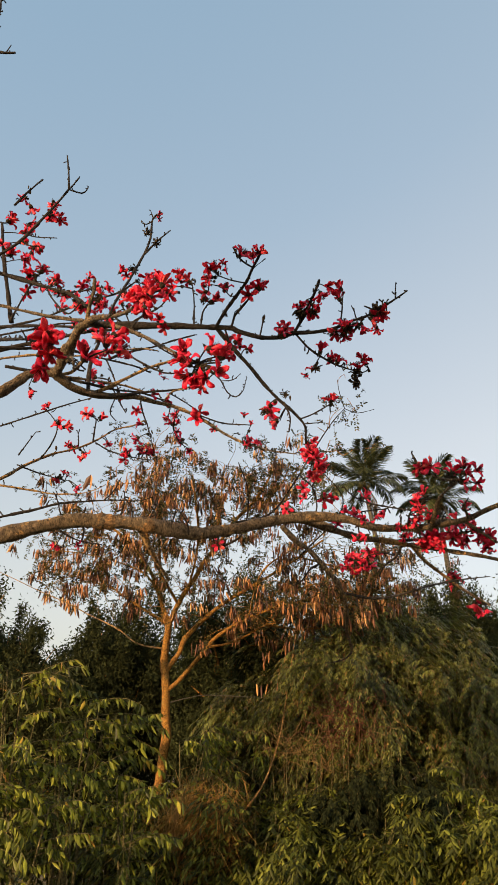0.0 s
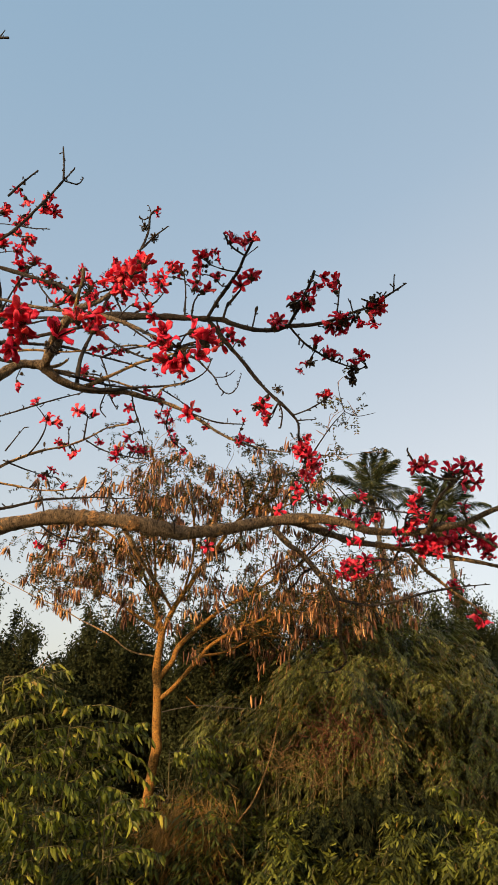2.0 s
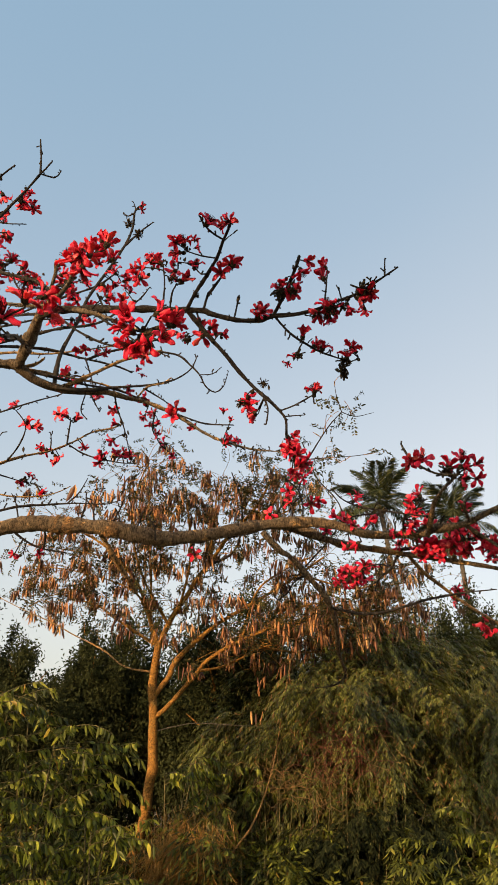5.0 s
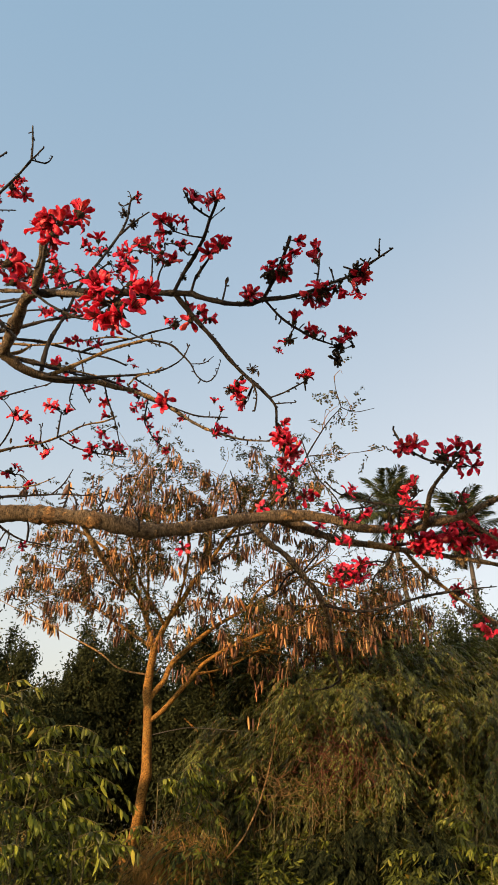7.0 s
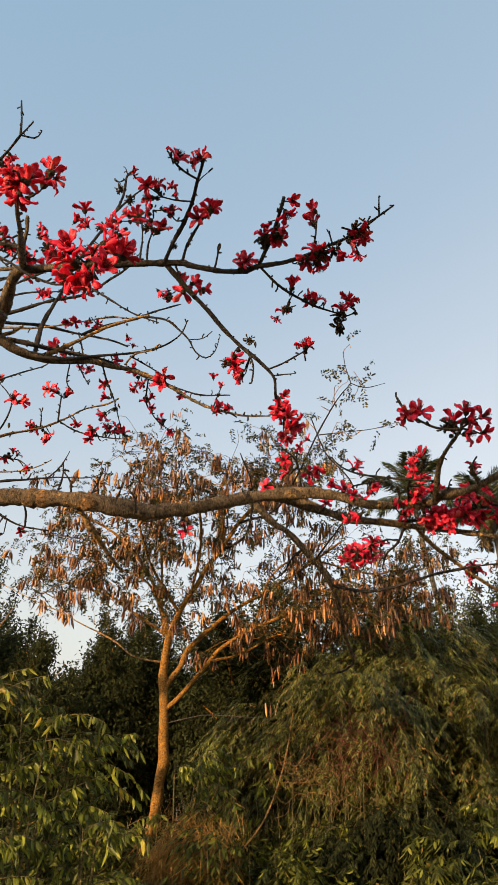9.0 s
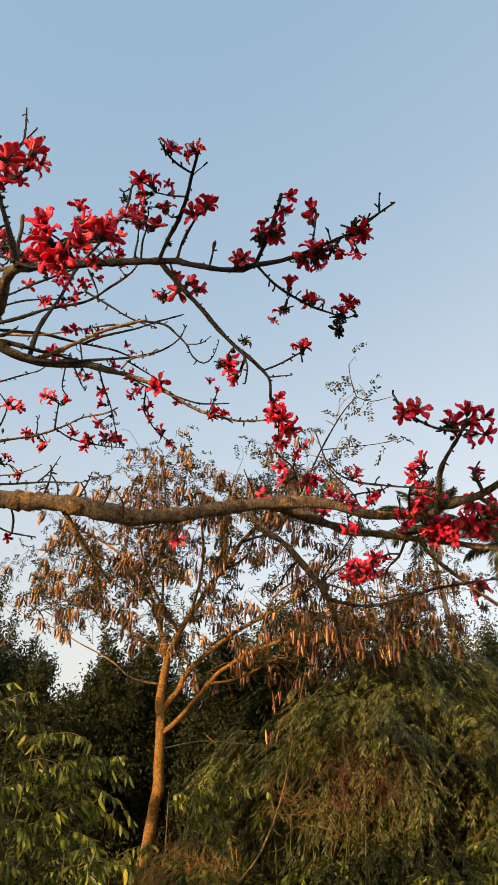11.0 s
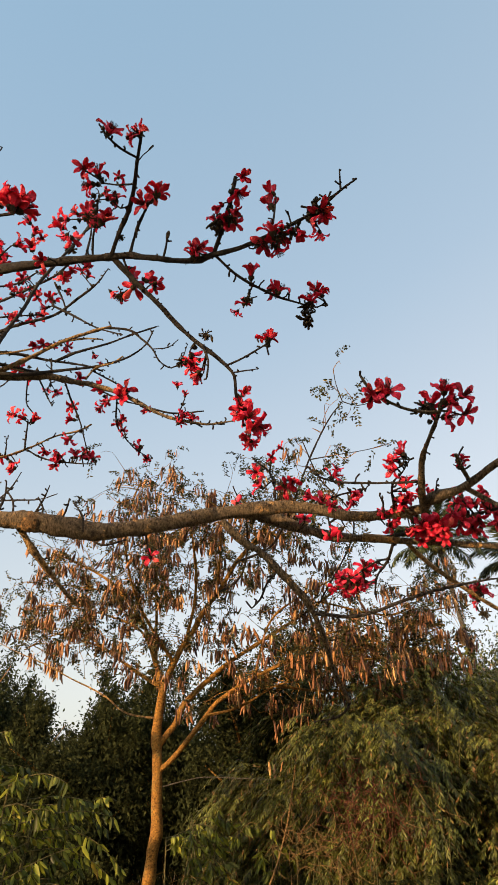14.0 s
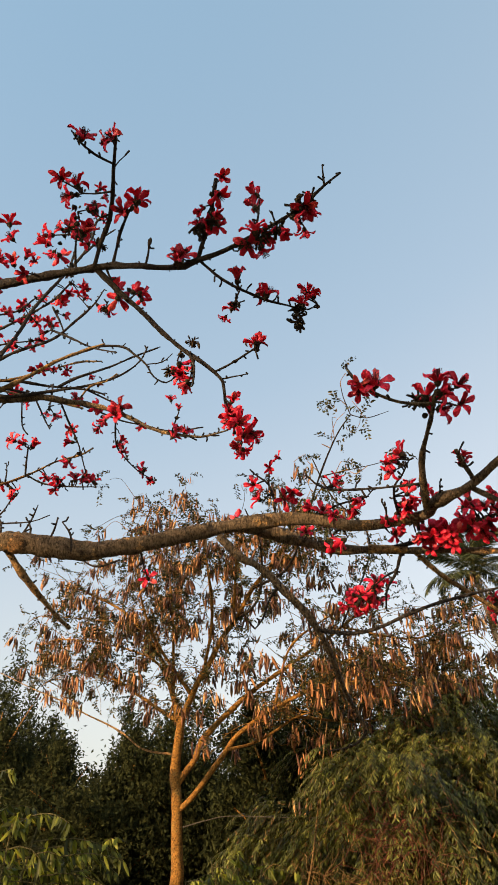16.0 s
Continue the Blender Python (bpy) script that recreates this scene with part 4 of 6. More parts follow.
ARMS_BLOOMS = [(0.227, 4.050, 4.221, 0.093), (0.278, 4.050, 4.264, 0.101), (0.536, 4.180, 4.166, 0.126), (0.677, 4.300, 4.147, 0.145), (0.844, 4.420, 4.168, 0.123), (0.883, 4.420, 4.246, 0.116), (0.480, 4.300, 4.072, 0.080), (0.603, 4.340, 3.830, 0.110), (0.172, 4.450, 3.820, 0.153), (0.194, 4.450, 3.700, 0.111), (0.454, 4.500, 3.489, 0.115), (0.475, 4.470, 3.455, 0.105), (0.440, 4.480, 3.435, 0.1), (0.548, 4.500, 3.374, 0.12), (0.510, 4.450, 3.405, 0.115), (0.520, 4.480, 3.340, 0.1), (0.501, 4.600, 3.328, 0.086), (0.561, 5.000, 3.473, 0.069), (-0.142, 4.200, 4.158, 0.128), (-0.094, 4.300, 4.309, 0.108), (0.001, 4.200, 4.176, 0.088), (-0.299, 4.400, 4.293, 0.085), (-0.736, 3.900, 4.583, 0.135), (-0.631, 4.100, 4.632, 0.125), (-0.174, 3.900, 4.663, 0.064)]
NEAR_BLOOMS = [(-0.548, 2.870, 3.600, 0.150), (-0.500, 2.890, 3.680, 0.130), (-0.510, 2.870, 3.520, 0.130), (-0.600, 2.900, 3.640, 0.120), (-0.488, 3.000, 3.853, 0.085), (-0.619, 2.814, 3.348, 0.150), (-0.600, 2.860, 3.290, 0.120), (-0.967, 2.806, 3.300, 0.170), (-0.940, 2.790, 3.260, 0.150), (-1.000, 2.800, 3.340, 0.140), (-0.990, 2.830, 3.200, 0.150), (-0.930, 2.820, 3.220, 0.130), (-0.715, 2.660, 3.125, 0.165), (-0.301, 2.934, 3.325, 0.150), (-0.285, 2.940, 3.265, 0.130), (-0.330, 2.960, 3.300, 0.110), (-0.155, 2.985, 3.385, 0.150), (-0.130, 3.000, 3.350, 0.110), (-0.235, 2.950, 3.180, 0.120), (-0.190, 2.930, 3.165, 0.100), (-0.112, 2.880, 3.175, 0.115), (-0.290, 2.960, 3.190, 0.115)]
INNER_BLOOMS = [(-0.419, 5.000, 4.057, 0.150), (-0.293, 5.100, 3.960, 0.059), (-0.038, 4.900, 3.988, 0.073), (0.019, 4.900, 3.907, 0.056), (-0.000, 4.950, 3.775, 0.103), (0.068, 4.950, 3.760, 0.079), (-1.393, 5.500, 4.962, 0.089), (-1.286, 5.500, 4.929, 0.079), (-1.481, 5.400, 4.636, 0.143), (-1.393, 5.400, 4.548, 0.104), (-0.859, 5.200, 4.348, 0.089), (-0.835, 5.300, 4.636, 0.074), (-0.744, 5.300, 4.331, 0.099), (-0.661, 5.300, 4.197, 0.071), (-0.753, 5.400, 4.207, 0.082), (-1.233, 5.600, 4.534, 0.097), (-1.089, 5.600, 4.389, 0.096), (-1.010, 5.500, 4.191, 0.102), (-1.057, 5.600, 4.088, 0.112), (-0.791, 5.900, 4.412, 0.110), (-0.732, 6.260, 4.390, 0.148), (-0.628, 6.200, 4.239, 0.072)]
LOW_LEFT_BLOOMS = [(-1.736, 5.400, 4.141, 0.156), (-1.542, 5.700, 4.389, 0.137), (-1.426, 5.700, 4.353, 0.146), (-1.698, 5.800, 4.077, 0.107), (-1.586, 5.800, 4.011, 0.116), (-1.396, 5.900, 4.173, 0.079), (-1.157, 5.700, 3.982, 0.123), (-1.016, 5.700, 4.008, 0.123), (-0.924, 5.800, 4.033, 0.105), (-1.172, 5.700, 3.919, 0.094), (-1.636, 5.300, 3.561, 0.094), (-1.590, 5.300, 3.618, 0.069), (-1.455, 5.300, 3.467, 0.076), (-1.503, 5.200, 2.925, 0.071), (-1.357, 5.200, 2.947, 0.071), (-1.830, 5.300, 4.269, 0.091), (-0.244, 5.370, 3.019, 0.096)]
TOP_LEFT_BLOOMS = [(-2.061, 4.700, 6.022, 0.172), (-2.155, 4.700, 6.157, 0.133), (-1.869, 4.700, 6.094, 0.122), (-1.883, 4.700, 5.899, 0.110), (-1.784, 4.700, 5.913, 0.110), (-2.040, 4.700, 5.795, 0.139), (-1.954, 4.750, 5.292, 0.182), (-1.859, 4.750, 5.356, 0.174), (-1.854, 4.750, 5.157, 0.142), (-1.998, 4.800, 5.137, 0.124), (-2.239, 4.700, 5.896, 0.180), (-2.176, 4.700, 5.497, 0.146), (-0.971, 5.240, 6.436, 0.067), (-1.950, 5.000, 4.722, 0.086), (-0.597, 4.400, 5.048, 0.132), (-0.636, 4.300, 4.737, 0.117), (-0.705, 3.900, 4.251, 0.103), (-0.627, 3.900, 4.214, 0.110), (-0.492, 3.000, 3.781, 0.124), (-0.974, 4.400, 4.414, 0.075), (-1.802, 4.800, 4.141, 0.088)]
LIMB_BLOOMS = [(0.462, 5.140, 3.367, 0.102), (0.630, 5.140, 3.345, 0.117), (0.319, 5.260, 3.298, 0.096), (0.925, 4.950, 3.301, 0.104), (0.849, 5.000, 3.169, 0.111), (0.906, 5.000, 3.129, 0.096), (1.021, 5.000, 3.153, 0.118), (0.732, 5.200, 3.160, 0.085), (0.930, 5.100, 3.022, 0.112), (1.254, 4.490, 3.157, 0.112), (1.206, 4.500, 3.068, 0.092), (1.172, 3.915, 3.125, 0.135), (1.100, 3.940, 3.105, 0.085), (1.378, 4.129, 3.190, 0.125), (1.440, 4.050, 3.145, 0.130), (1.432, 4.070, 3.075, 0.105), (1.521, 4.400, 3.057, 0.070)]
MASS_BLOOMS = [(1.297, 4.800, 3.117, 0.090), (1.369, 4.800, 3.079, 0.090), (1.291, 4.900, 3.081, 0.092), (1.388, 5.000, 3.005, 0.112), (1.477, 5.000, 3.006, 0.112), (1.348, 5.000, 2.960, 0.093), (1.571, 4.900, 3.082, 0.104), (1.655, 4.900, 3.063, 0.103), (1.575, 4.900, 2.969, 0.102), (1.660, 4.900, 2.969, 0.108), (1.714, 4.900, 3.036, 0.091), (1.488, 5.000, 2.949, 0.093), (1.178, 5.000, 3.063, 0.076), (1.217, 5.000, 2.997, 0.081), (1.750, 4.900, 2.951, 0.102), (1.802, 4.800, 2.950, 0.100), (1.772, 4.800, 2.861, 0.099)]
DROOPING_BLOOMS = [(0.994, 6.000, 3.072, 0.125), (0.965, 6.050, 3.030, 0.12), (1.010, 6.100, 3.110, 0.115), (0.935, 6.000, 2.994, 0.115), (1.043, 6.000, 3.004, 0.114), (1.096, 5.900, 3.086, 0.139), (1.170, 5.900, 3.109, 0.096), (1.762, 5.600, 2.826, 0.111), (1.717, 5.600, 2.769, 0.095), (1.917, 5.700, 2.618, 0.119), (1.965, 5.700, 2.580, 0.102)]
LEFT_DARK_BLOOMS = [(-1.691, 4.650, 5.137, 0.118), (-1.577, 4.600, 4.948, 0.134), (-1.473, 4.600, 4.890, 0.134), (-1.392, 4.600, 4.815, 0.114), (-1.292, 4.500, 4.961, 0.123), (-1.215, 4.500, 4.788, 0.112), (-1.386, 4.600, 5.160, 0.088), (-1.970, 4.700, 5.557, 0.112), (-2.083, 4.700, 5.622, 0.123), (-1.828, 4.600, 5.831, 0.113), (-2.026, 4.700, 5.427, 0.152), (-1.859, 4.700, 5.333, 0.131), (-2.201, 4.700, 5.555, 0.112), (-1.123, 4.600, 5.224, 0.108)]
BACK_BLOOMS = [(-1.746, 5.500, 5.741, 0.123), (-1.642, 5.500, 5.630, 0.101), (-1.550, 5.500, 5.521, 0.100), (-1.374, 5.400, 5.394, 0.107), (-1.233, 5.400, 5.451, 0.097), (-1.754, 5.500, 5.314, 0.099), (-1.565, 5.500, 5.271, 0.108), (-1.468, 5.500, 5.298, 0.108), (-1.262, 5.300, 5.519, 0.116), (-1.120, 5.200, 5.473, 0.104), (-1.927, 5.500, 5.491, 0.110), (-1.970, 5.400, 5.739, 0.121), (-1.428, 5.300, 5.598, 0.117), (-0.961, 5.200, 5.397, 0.093), (-1.042, 5.300, 5.601, 0.151), (-1.226, 5.300, 5.502, 0.131), (-1.404, 5.400, 5.274, 0.131), (-1.464, 5.500, 4.968, 0.083), (-1.746, 5.400, 5.536, 0.117), (-1.638, 5.400, 5.187, 0.112), (-1.221, 5.600, 5.015, 0.084), (-0.700, 5.700, 4.307, 0.086)]
BUDS = [(0.107, 3.960, 4.261, 0.75), (0.312, 4.300, 3.809, 0.50), (0.276, 4.300, 3.822, 0.45), (-1.721, 5.400, 3.881, 0.70), (-1.721, 5.400, 3.881, 0.40), (1.747, 5.600, 2.698, 0.50), (1.721, 5.600, 2.710, 0.45)]
SPENT = [(0.374, 3.970, 4.346, 0.158), (0.908, 3.930, 4.331, 0.163), (0.959, 3.920, 4.359, 0.117), (0.823, 4.450, 4.051, 0.149), (0.693, 3.990, 4.213, 0.136), (0.506, 4.270, 4.066, 0.105), (-0.255, 4.300, 4.211, 0.100), (0.272, 4.300, 3.852, 0.085), (0.125, 4.400, 3.762, 0.096), (-0.976, 5.240, 6.132, 0.140), (-1.076, 5.220, 6.246, 0.127), (0.824, 4.430, 4.117, 0.128), (1.333, 4.070, 3.129, 0.120), (1.757, 5.600, 2.690, 0.096), (-1.168, 5.200, 5.745, 0.143), (-0.307, 3.850, 4.349, 0.085), (0.455, 3.930, 4.330, 0.130), (0.600, 4.000, 4.190, 0.100), (0.770, 3.990, 4.250, 0.120), (0.250, 4.060, 4.200, 0.080), (-0.170, 3.980, 4.330, 0.070), (-1.250, 4.500, 4.860, 0.140), (-1.420, 4.600, 4.860, 0.130), (-1.620, 4.600, 5.000, 0.140), (1.300, 4.900, 3.020, 0.100)]
DEAD_LEAF = (-2.020, 7.697, 4.580, 0.2)

for rows in (UPPER_BLOOMS, ARMS_BLOOMS, NEAR_BLOOMS, INNER_BLOOMS, LOW_LEFT_BLOOMS, TOP_LEFT_BLOOMS, LIMB_BLOOMS, MASS_BLOOMS, DROOPING_BLOOMS, BACK_BLOOMS, LEFT_DARK_BLOOMS):
    for row in rows:
        cluster(*row, full=2 if rows is MASS_BLOOMS else 1 if rows is DROOPING_BLOOMS else 0)

for x, y, z, s in BUDS:
    bud(x, y, z, s)
for row in SPENT:
    withered(*row)


def hanging_leaf(x, y, z, length):
    """A single withered leaf that hangs from a twig."""
    root = np.array([[x, y, z]] * 2) - TREE_BASE
    v, f = leaves(root, np.array([[-0.5, 0.1, -1.0], [0.05, 0.0, -1.0]]), np.array([[0.2, -1.0, 0.1], [-0.7, -0.8, 0.1]]), np.array([length, length * 0.85]), np.array([length * 0.34, length * 0.22]), 0.3, 0.25)
    part("withered_leaf", mesh_of("withered_leaf", v, f, POD), silk_tree, "withered curled brown leaf")


hanging_leaf(*DEAD_LEAF)


def spurs():
    """Short spurs, knobs and old flower stalks that roughen the twigs; many bear a small dark bud."""
    local = np.random.default_rng(5)
    arms = [o for o in silk_tree.children if o.name.split(".")[0] in ("twig", "branch")]
    verts, faces, off = [], [], 0
    for o in arms:
        me = o.data
        n = len(me.vertices) - 2
        co = np.zeros(len(me.vertices) * 3)
        me.vertices.foreach_get("co", co)
        co = co.reshape(-1, 3)
        rings = n // 7 if n % 14 or len(o.data.polygons) % 14 else n // 14
        sides = n // rings
        mid = co[:n].reshape(rings, sides, 3).mean(axis=1)
        for i in range(1, rings):
            if local.random() > 0.62:
                continue
            d = unit(local.normal(0, 1, 3) + np.array([0, 0, 0.4]))
            ln = local.uniform(0.009, 0.026) * (2.0 if local.random() < 0.25 else 1)
            bend = mid[i] + d * ln * 0.6
            end = bend + unit(d + local.normal(0, 0.5, 3)) * ln * 0.6
            v, f = tube([mid[i], bend, end], 0.0048, 0.0055, 4, 0.02, 0.05, 0, i)
            verts.append(v)
            faces += [tuple(k + off for k in q) for q in f]
            off += len(v)
    part("spurs", mesh_of("spurs", np.vstack(verts), faces, DARK_BARK, True), silk_tree, "stubby dark spurs and old flower stalks", kind="stuff")


spurs()

# ---- pod tree ----
POD_BASE = np.array([-1.30, 9.0, 0.0])
pod_tree = thing("pod_tree", POD_BASE, "slender tree with tan bark, brown hanging pods and sparse feathery leaves", "tree")
pod_arms = []


def pod_branch(name, mat, r0, r1, points):
    pts = np.array(points) - POD_BASE
    v, f = tube(pts, r0, r1, 10 if r0 > 0.03 else 6, 0.06, 0.06, 3, len(pod_arms) + 50)
    part(name, mesh_of(name, v, f, mat, True), pod_tree)
    if name == "branch":
        pod_arms.append((pts, mat))


pod_branch("trunk", SAPLING_BARK, 0.078, 0.042, [(-1.30, 9.000, -0.1), (-1.23, 9.000, 0.45), (-1.079, 9.000, 1.064), (-1.045, 9.000, 1.448), (-1.019, 9.000, 1.604), (-1.046, 9.000, 1.835), (-1.068, 9.000, 2.126), (-1.087, 9.000, 2.328), (-1.113, 9.000, 2.485), (-1.109, 9.000, 2.700), (-1.093, 9.000, 2.867), (-1.085, 9.000, 2.992)])
pod_branch("branch", SAPLING_BARK, 0.036, 0.014, [(-1.079, 9.000, 2.991), (-0.976, 8.964, 3.232), (-0.883, 8.927, 3.401), (-0.758, 8.891, 3.571), (-0.634, 8.855, 3.807), (-0.504, 8.818, 3.950), (-0.401, 8.764, 4.089), (-0.263, 8.691, 4.288), (-0.092, 8.618, 4.452), (0.047, 8.545, 4.583), (0.220, 8.473, 4.853), (0.331, 8.400, 5.171)])
pod_branch("branch", SAPLING_BARK, 0.034, 0.012, [(-1.080, 9.000, 2.390), (-1.000, 9.040, 2.517), (-0.929, 9.080, 2.630), (-0.877, 9.120, 2.803), (-0.694, 9.160, 3.020), (-0.612, 9.200, 3.103), (-0.365, 9.200, 3.308), (0.015, 9.200, 3.545), (0.404, 9.180, 3.780), (0.669, 9.140, 3.951), (1.004, 9.100, 4.187)])
pod_branch("branch", SAPLING_BARK, 0.029, 0.009, [(-1.047, 9.000, 2.151), (-0.899, 8.960, 2.273), (-0.700, 8.920, 2.499), (-0.553, 8.880, 2.665), (-0.461, 8.840, 2.775), (-0.275, 8.800, 2.900), (-0.035, 8.720, 3.016), (0.264, 8.640, 3.129), (0.558, 8.560, 3.196), (0.999, 8.480, 3.128), (1.319, 8.400, 3.127)])
pod_branch("branch", SAPLING_BARK, 0.017, 0.006, [(-0.529, 8.850, 2.670), (-0.272, 8.812, 2.715), (-0.043, 8.775, 2.812), (0.192, 8.737, 2.935), (0.424, 8.700, 2.977)])
pod_branch("branch", SAPLING_BARK, 0.03, 0.009, [(-1.093, 9.000, 3.009), (-1.179, 9.020, 3.190), (-1.271, 9.040, 3.409), (-1.384, 9.060, 3.670), (-1.536, 9.080, 3.879), (-1.704, 9.100, 4.061), (-1.876, 9.120, 4.236), (-2.085, 9.140, 4.375), (-2.254, 9.160, 4.464), (-2.510, 9.180, 4.596), (-2.725, 9.200, 4.676)])
pod_branch("branch", SAPLING_BARK, 0.021, 0.007, [(-1.107, 9.000, 2.952), (-1.182, 9.057, 3.110), (-1.248, 9.114, 3.491), (-1.296, 9.171, 3.900), (-1.368, 9.229, 4.340), (-1.445, 9.286, 4.814), (-1.472, 9.343, 5.240), (-1.572, 9.400, 5.788)])
pod_branch("branch", SAPLING_BARK, 0.022, 0.007, [(-1.123, 9.000, 2.992), (-1.349, 9.075, 3.117), (-1.552, 9.150, 3.246), (-1.762, 9.225, 3.374), (-1.906, 9.300, 3.480), (-2.123, 9.375, 3.571), (-2.460, 9.450, 3.681), (-2.700, 9.500, 3.750)])
pod_branch("twig", PALE_BARK, 0.012, 0.004, [(-1.130, 9.000, 2.662), (-1.374, 9.000, 2.691), (-1.537, 9.000, 2.747), (-1.713, 9.000, 2.873), (-1.923, 9.000, 2.980), (-2.171, 9.000, 3.084), (-2.467, 9.000, 3.228), (-2.843, 9.000, 3.372), (-3.158, 9.000, 3.508), (-3.484, 9.000, 3.648)])
pod_branch("branch", SAPLING_BARK, 0.0192, 0.0108, [(-0.845, 8.900, 3.413), (-0.754, 8.800, 3.822), (-0.726, 8.700, 4.153), (-0.776, 8.600, 4.566), (-0.840, 8.600, 4.957)])
pod_branch("branch", DARK_BARK, 0.0165, 0.0056, [(-0.263, 8.691, 4.288), (0.221, 8.000, 4.187), (0.488, 7.400, 4.344), (0.695, 6.900, 4.560), (0.889, 6.600, 4.781), (1.027, 6.500, 4.913)])
pod_branch("branch", DARK_BARK, 0.0052, 0.0036, [(1.027, 6.500, 4.913), (0.979, 6.500, 5.111), (0.962, 6.500, 5.281)])
pod_branch("branch", DARK_BARK, 0.005, 0.0022, [(1.027, 6.500, 4.913), (1.161, 6.500, 4.859), (1.355, 6.500, 4.908)])
pod_branch("branch", DARK_BARK, 0.0055, 0.0022, [(0.695, 6.900, 4.560), (0.946, 6.800, 4.538), (1.215, 6.700, 4.515), (1.437, 6.700, 4.576)])
pod_branch("branch", DARK_BARK, 0.0113, 0.0057, [(0.669, 9.140, 3.951), (1.076, 7.400, 4.085), (0.780, 7.000, 4.417), (0.640, 6.900, 4.757)])
pod_branch("branch", DARK_BARK, 0.0161, 0.0065, [(-0.504, 8.818, 3.950), (-0.122, 8.300, 4.019), (-0.047, 8.000, 4.467), (-0.175, 7.800, 4.809)])
pod_branch("twig", PALM_BARK, 0.007, 0.003, [(-1.022, 9.000, 2.003), (-0.756, 9.025, 2.071), (-0.534, 9.050, 2.105), (0.027, 9.075, 2.092), (0.520, 9.100, 2.089)])
pod_branch("branch", SAPLING_BARK, 0.0191, 0.0065, [(-0.976, 8.964, 3.232), (-1.258, 8.400, 3.699), (-1.355, 8.000, 4.184), (-1.289, 7.800, 4.597), (-1.166, 7.700, 4.913)])
pod_branch("branch", SAPLING_BARK, 0.0164, 0.0072, [(0.558, 8.560, 3.196), (1.030, 9.400, 3.465), (1.614, 9.500, 3.568), (2.094, 9.500, 3.756)])
pod_branch("branch", SAPLING_BARK, 0.0131, 0.0072, [(0.669, 9.140, 3.951), (1.456, 9.200, 3.800), (1.912, 9.300, 4.068), (2.244, 9.300, 4.184)])
pod_branch("branch", SAPLING_BARK, 0.0164, 0.0071, [(0.192, 8.737, 2.935), (0.737, 9.400, 3.008), (1.304, 9.500, 3.104), (1.739, 9.500, 3.320)])
pod_branch("branch", SAPLING_BARK, 0.0135, 0.0064, [(2.094, 9.500, 3.756), (1.622, 9.600, 3.863), (2.027, 9.700, 4.006), (2.443, 9.700, 4.049)])
pod_branch("branch", SAPLING_BARK, 0.0133, 0.0063, [(1.739, 9.500, 3.320), (1.646, 9.700, 3.573), (2.145, 9.700, 3.614)])
pod_branch("branch", SAPLING_BARK, 0.0159, 0.0069, [(-0.092, 8.618, 4.452), (0.164, 8.400, 4.486), (0.406, 8.300, 4.742), (0.509, 8.300, 5.047)])
pod_branch("branch", SAPLING_BARK, 0.0127, 0.0068, [(0.047, 8.545, 4.583), (0.339, 8.300, 4.446), (0.610, 8.300, 4.593), (0.818, 8.300, 4.816)])
pod_branch("branch", SAPLING_BARK, 0.0161, 0.0071, [(-0.504, 8.818, 3.950), (-0.441, 8.600, 4.340), (-0.415, 8.500, 4.755), (-0.394, 8.500, 5.069)])
pod_branch("branch", SAPLING_BARK, 0.0152, 0.0069, [(-0.035, 8.720, 3.016), (0.131, 8.700, 3.592), (0.466, 8.800, 3.904), (0.885, 8.800, 4.123)])
pod_branch("branch", SAPLING_BARK, 0.0131, 0.0052, [(-1.271, 9.040, 3.409), (-1.480, 9.100, 3.669), (-1.868, 9.100, 3.827), (-2.333, 9.100, 3.936), (-2.757, 9.100, 3.970), (-3.006, 9.100, 3.877)])
pod_branch("branch", SAPLING_BARK, 0.0112, 0.0048, [(-1.762, 9.225, 3.374), (-2.100, 9.200, 3.600), (-2.305, 9.200, 3.654), (-2.636, 9.200, 3.614), (-2.884, 9.200, 3.466)])
pod_branch("branch", SAPLING_BARK, 0.0108, 0.0044, [(-1.704, 9.100, 4.061), (-1.900, 9.200, 4.165), (-2.251, 9.200, 4.219), (-2.651, 9.200, 4.275), (-3.050, 9.200, 4.313)])
pod_branch("branch", SAPLING_BARK, 0.0118, 0.0067, [(0.264, 8.640, 3.129), (0.797, 8.600, 3.439), (1.274, 8.900, 3.419), (1.681, 9.000, 3.347)])


def pod_mesh(seed):
    """A flat, slightly curved seed pod that hangs down from the origin (unit: one metre long)."""
    local = np.random.default_rng(seed)
    n, verts, faces = 8, [], []
    bend, twist = local.uniform(-0.12, 0.12), local.uniform(-0.8, 0.8)
    for i in range(n):
        s = i / (n - 1)
        w = 0.115 * (math.sin(math.pi * min(1, 0.05 + 0.93 * s)) ** 0.65) * (1 + 0.06 * math.sin(s * 40))
        t = 0.028 * (1 + 0.35 * math.sin(s * 44))
        c, sn = math.cos(twist * s), math.sin(twist * s)
        for a, b in ((1, 0), (0, 1), (-1, 0), (0, -1)):
            x, y = a * w, b * t
            verts.append((c * x - sn * y + bend * s * s, sn * x + c * y, -s))
    for i in range(n - 1):
        for k in range(4):
            a, b = i * 4 + k, i * 4 + (k + 1) % 4
            faces.append((a, a + 4, b + 4, b))
    return np.array(verts), np.array(faces)


LOW_PODS = [(0.09, 9.03, 2.25), (0.15, 9.03, 2.23), (0.23, 9.03, 2.25), (0.36, 9.03, 2.29), (0.61, 9.03, 2.05), (0.91, 9.03, 1.95)]


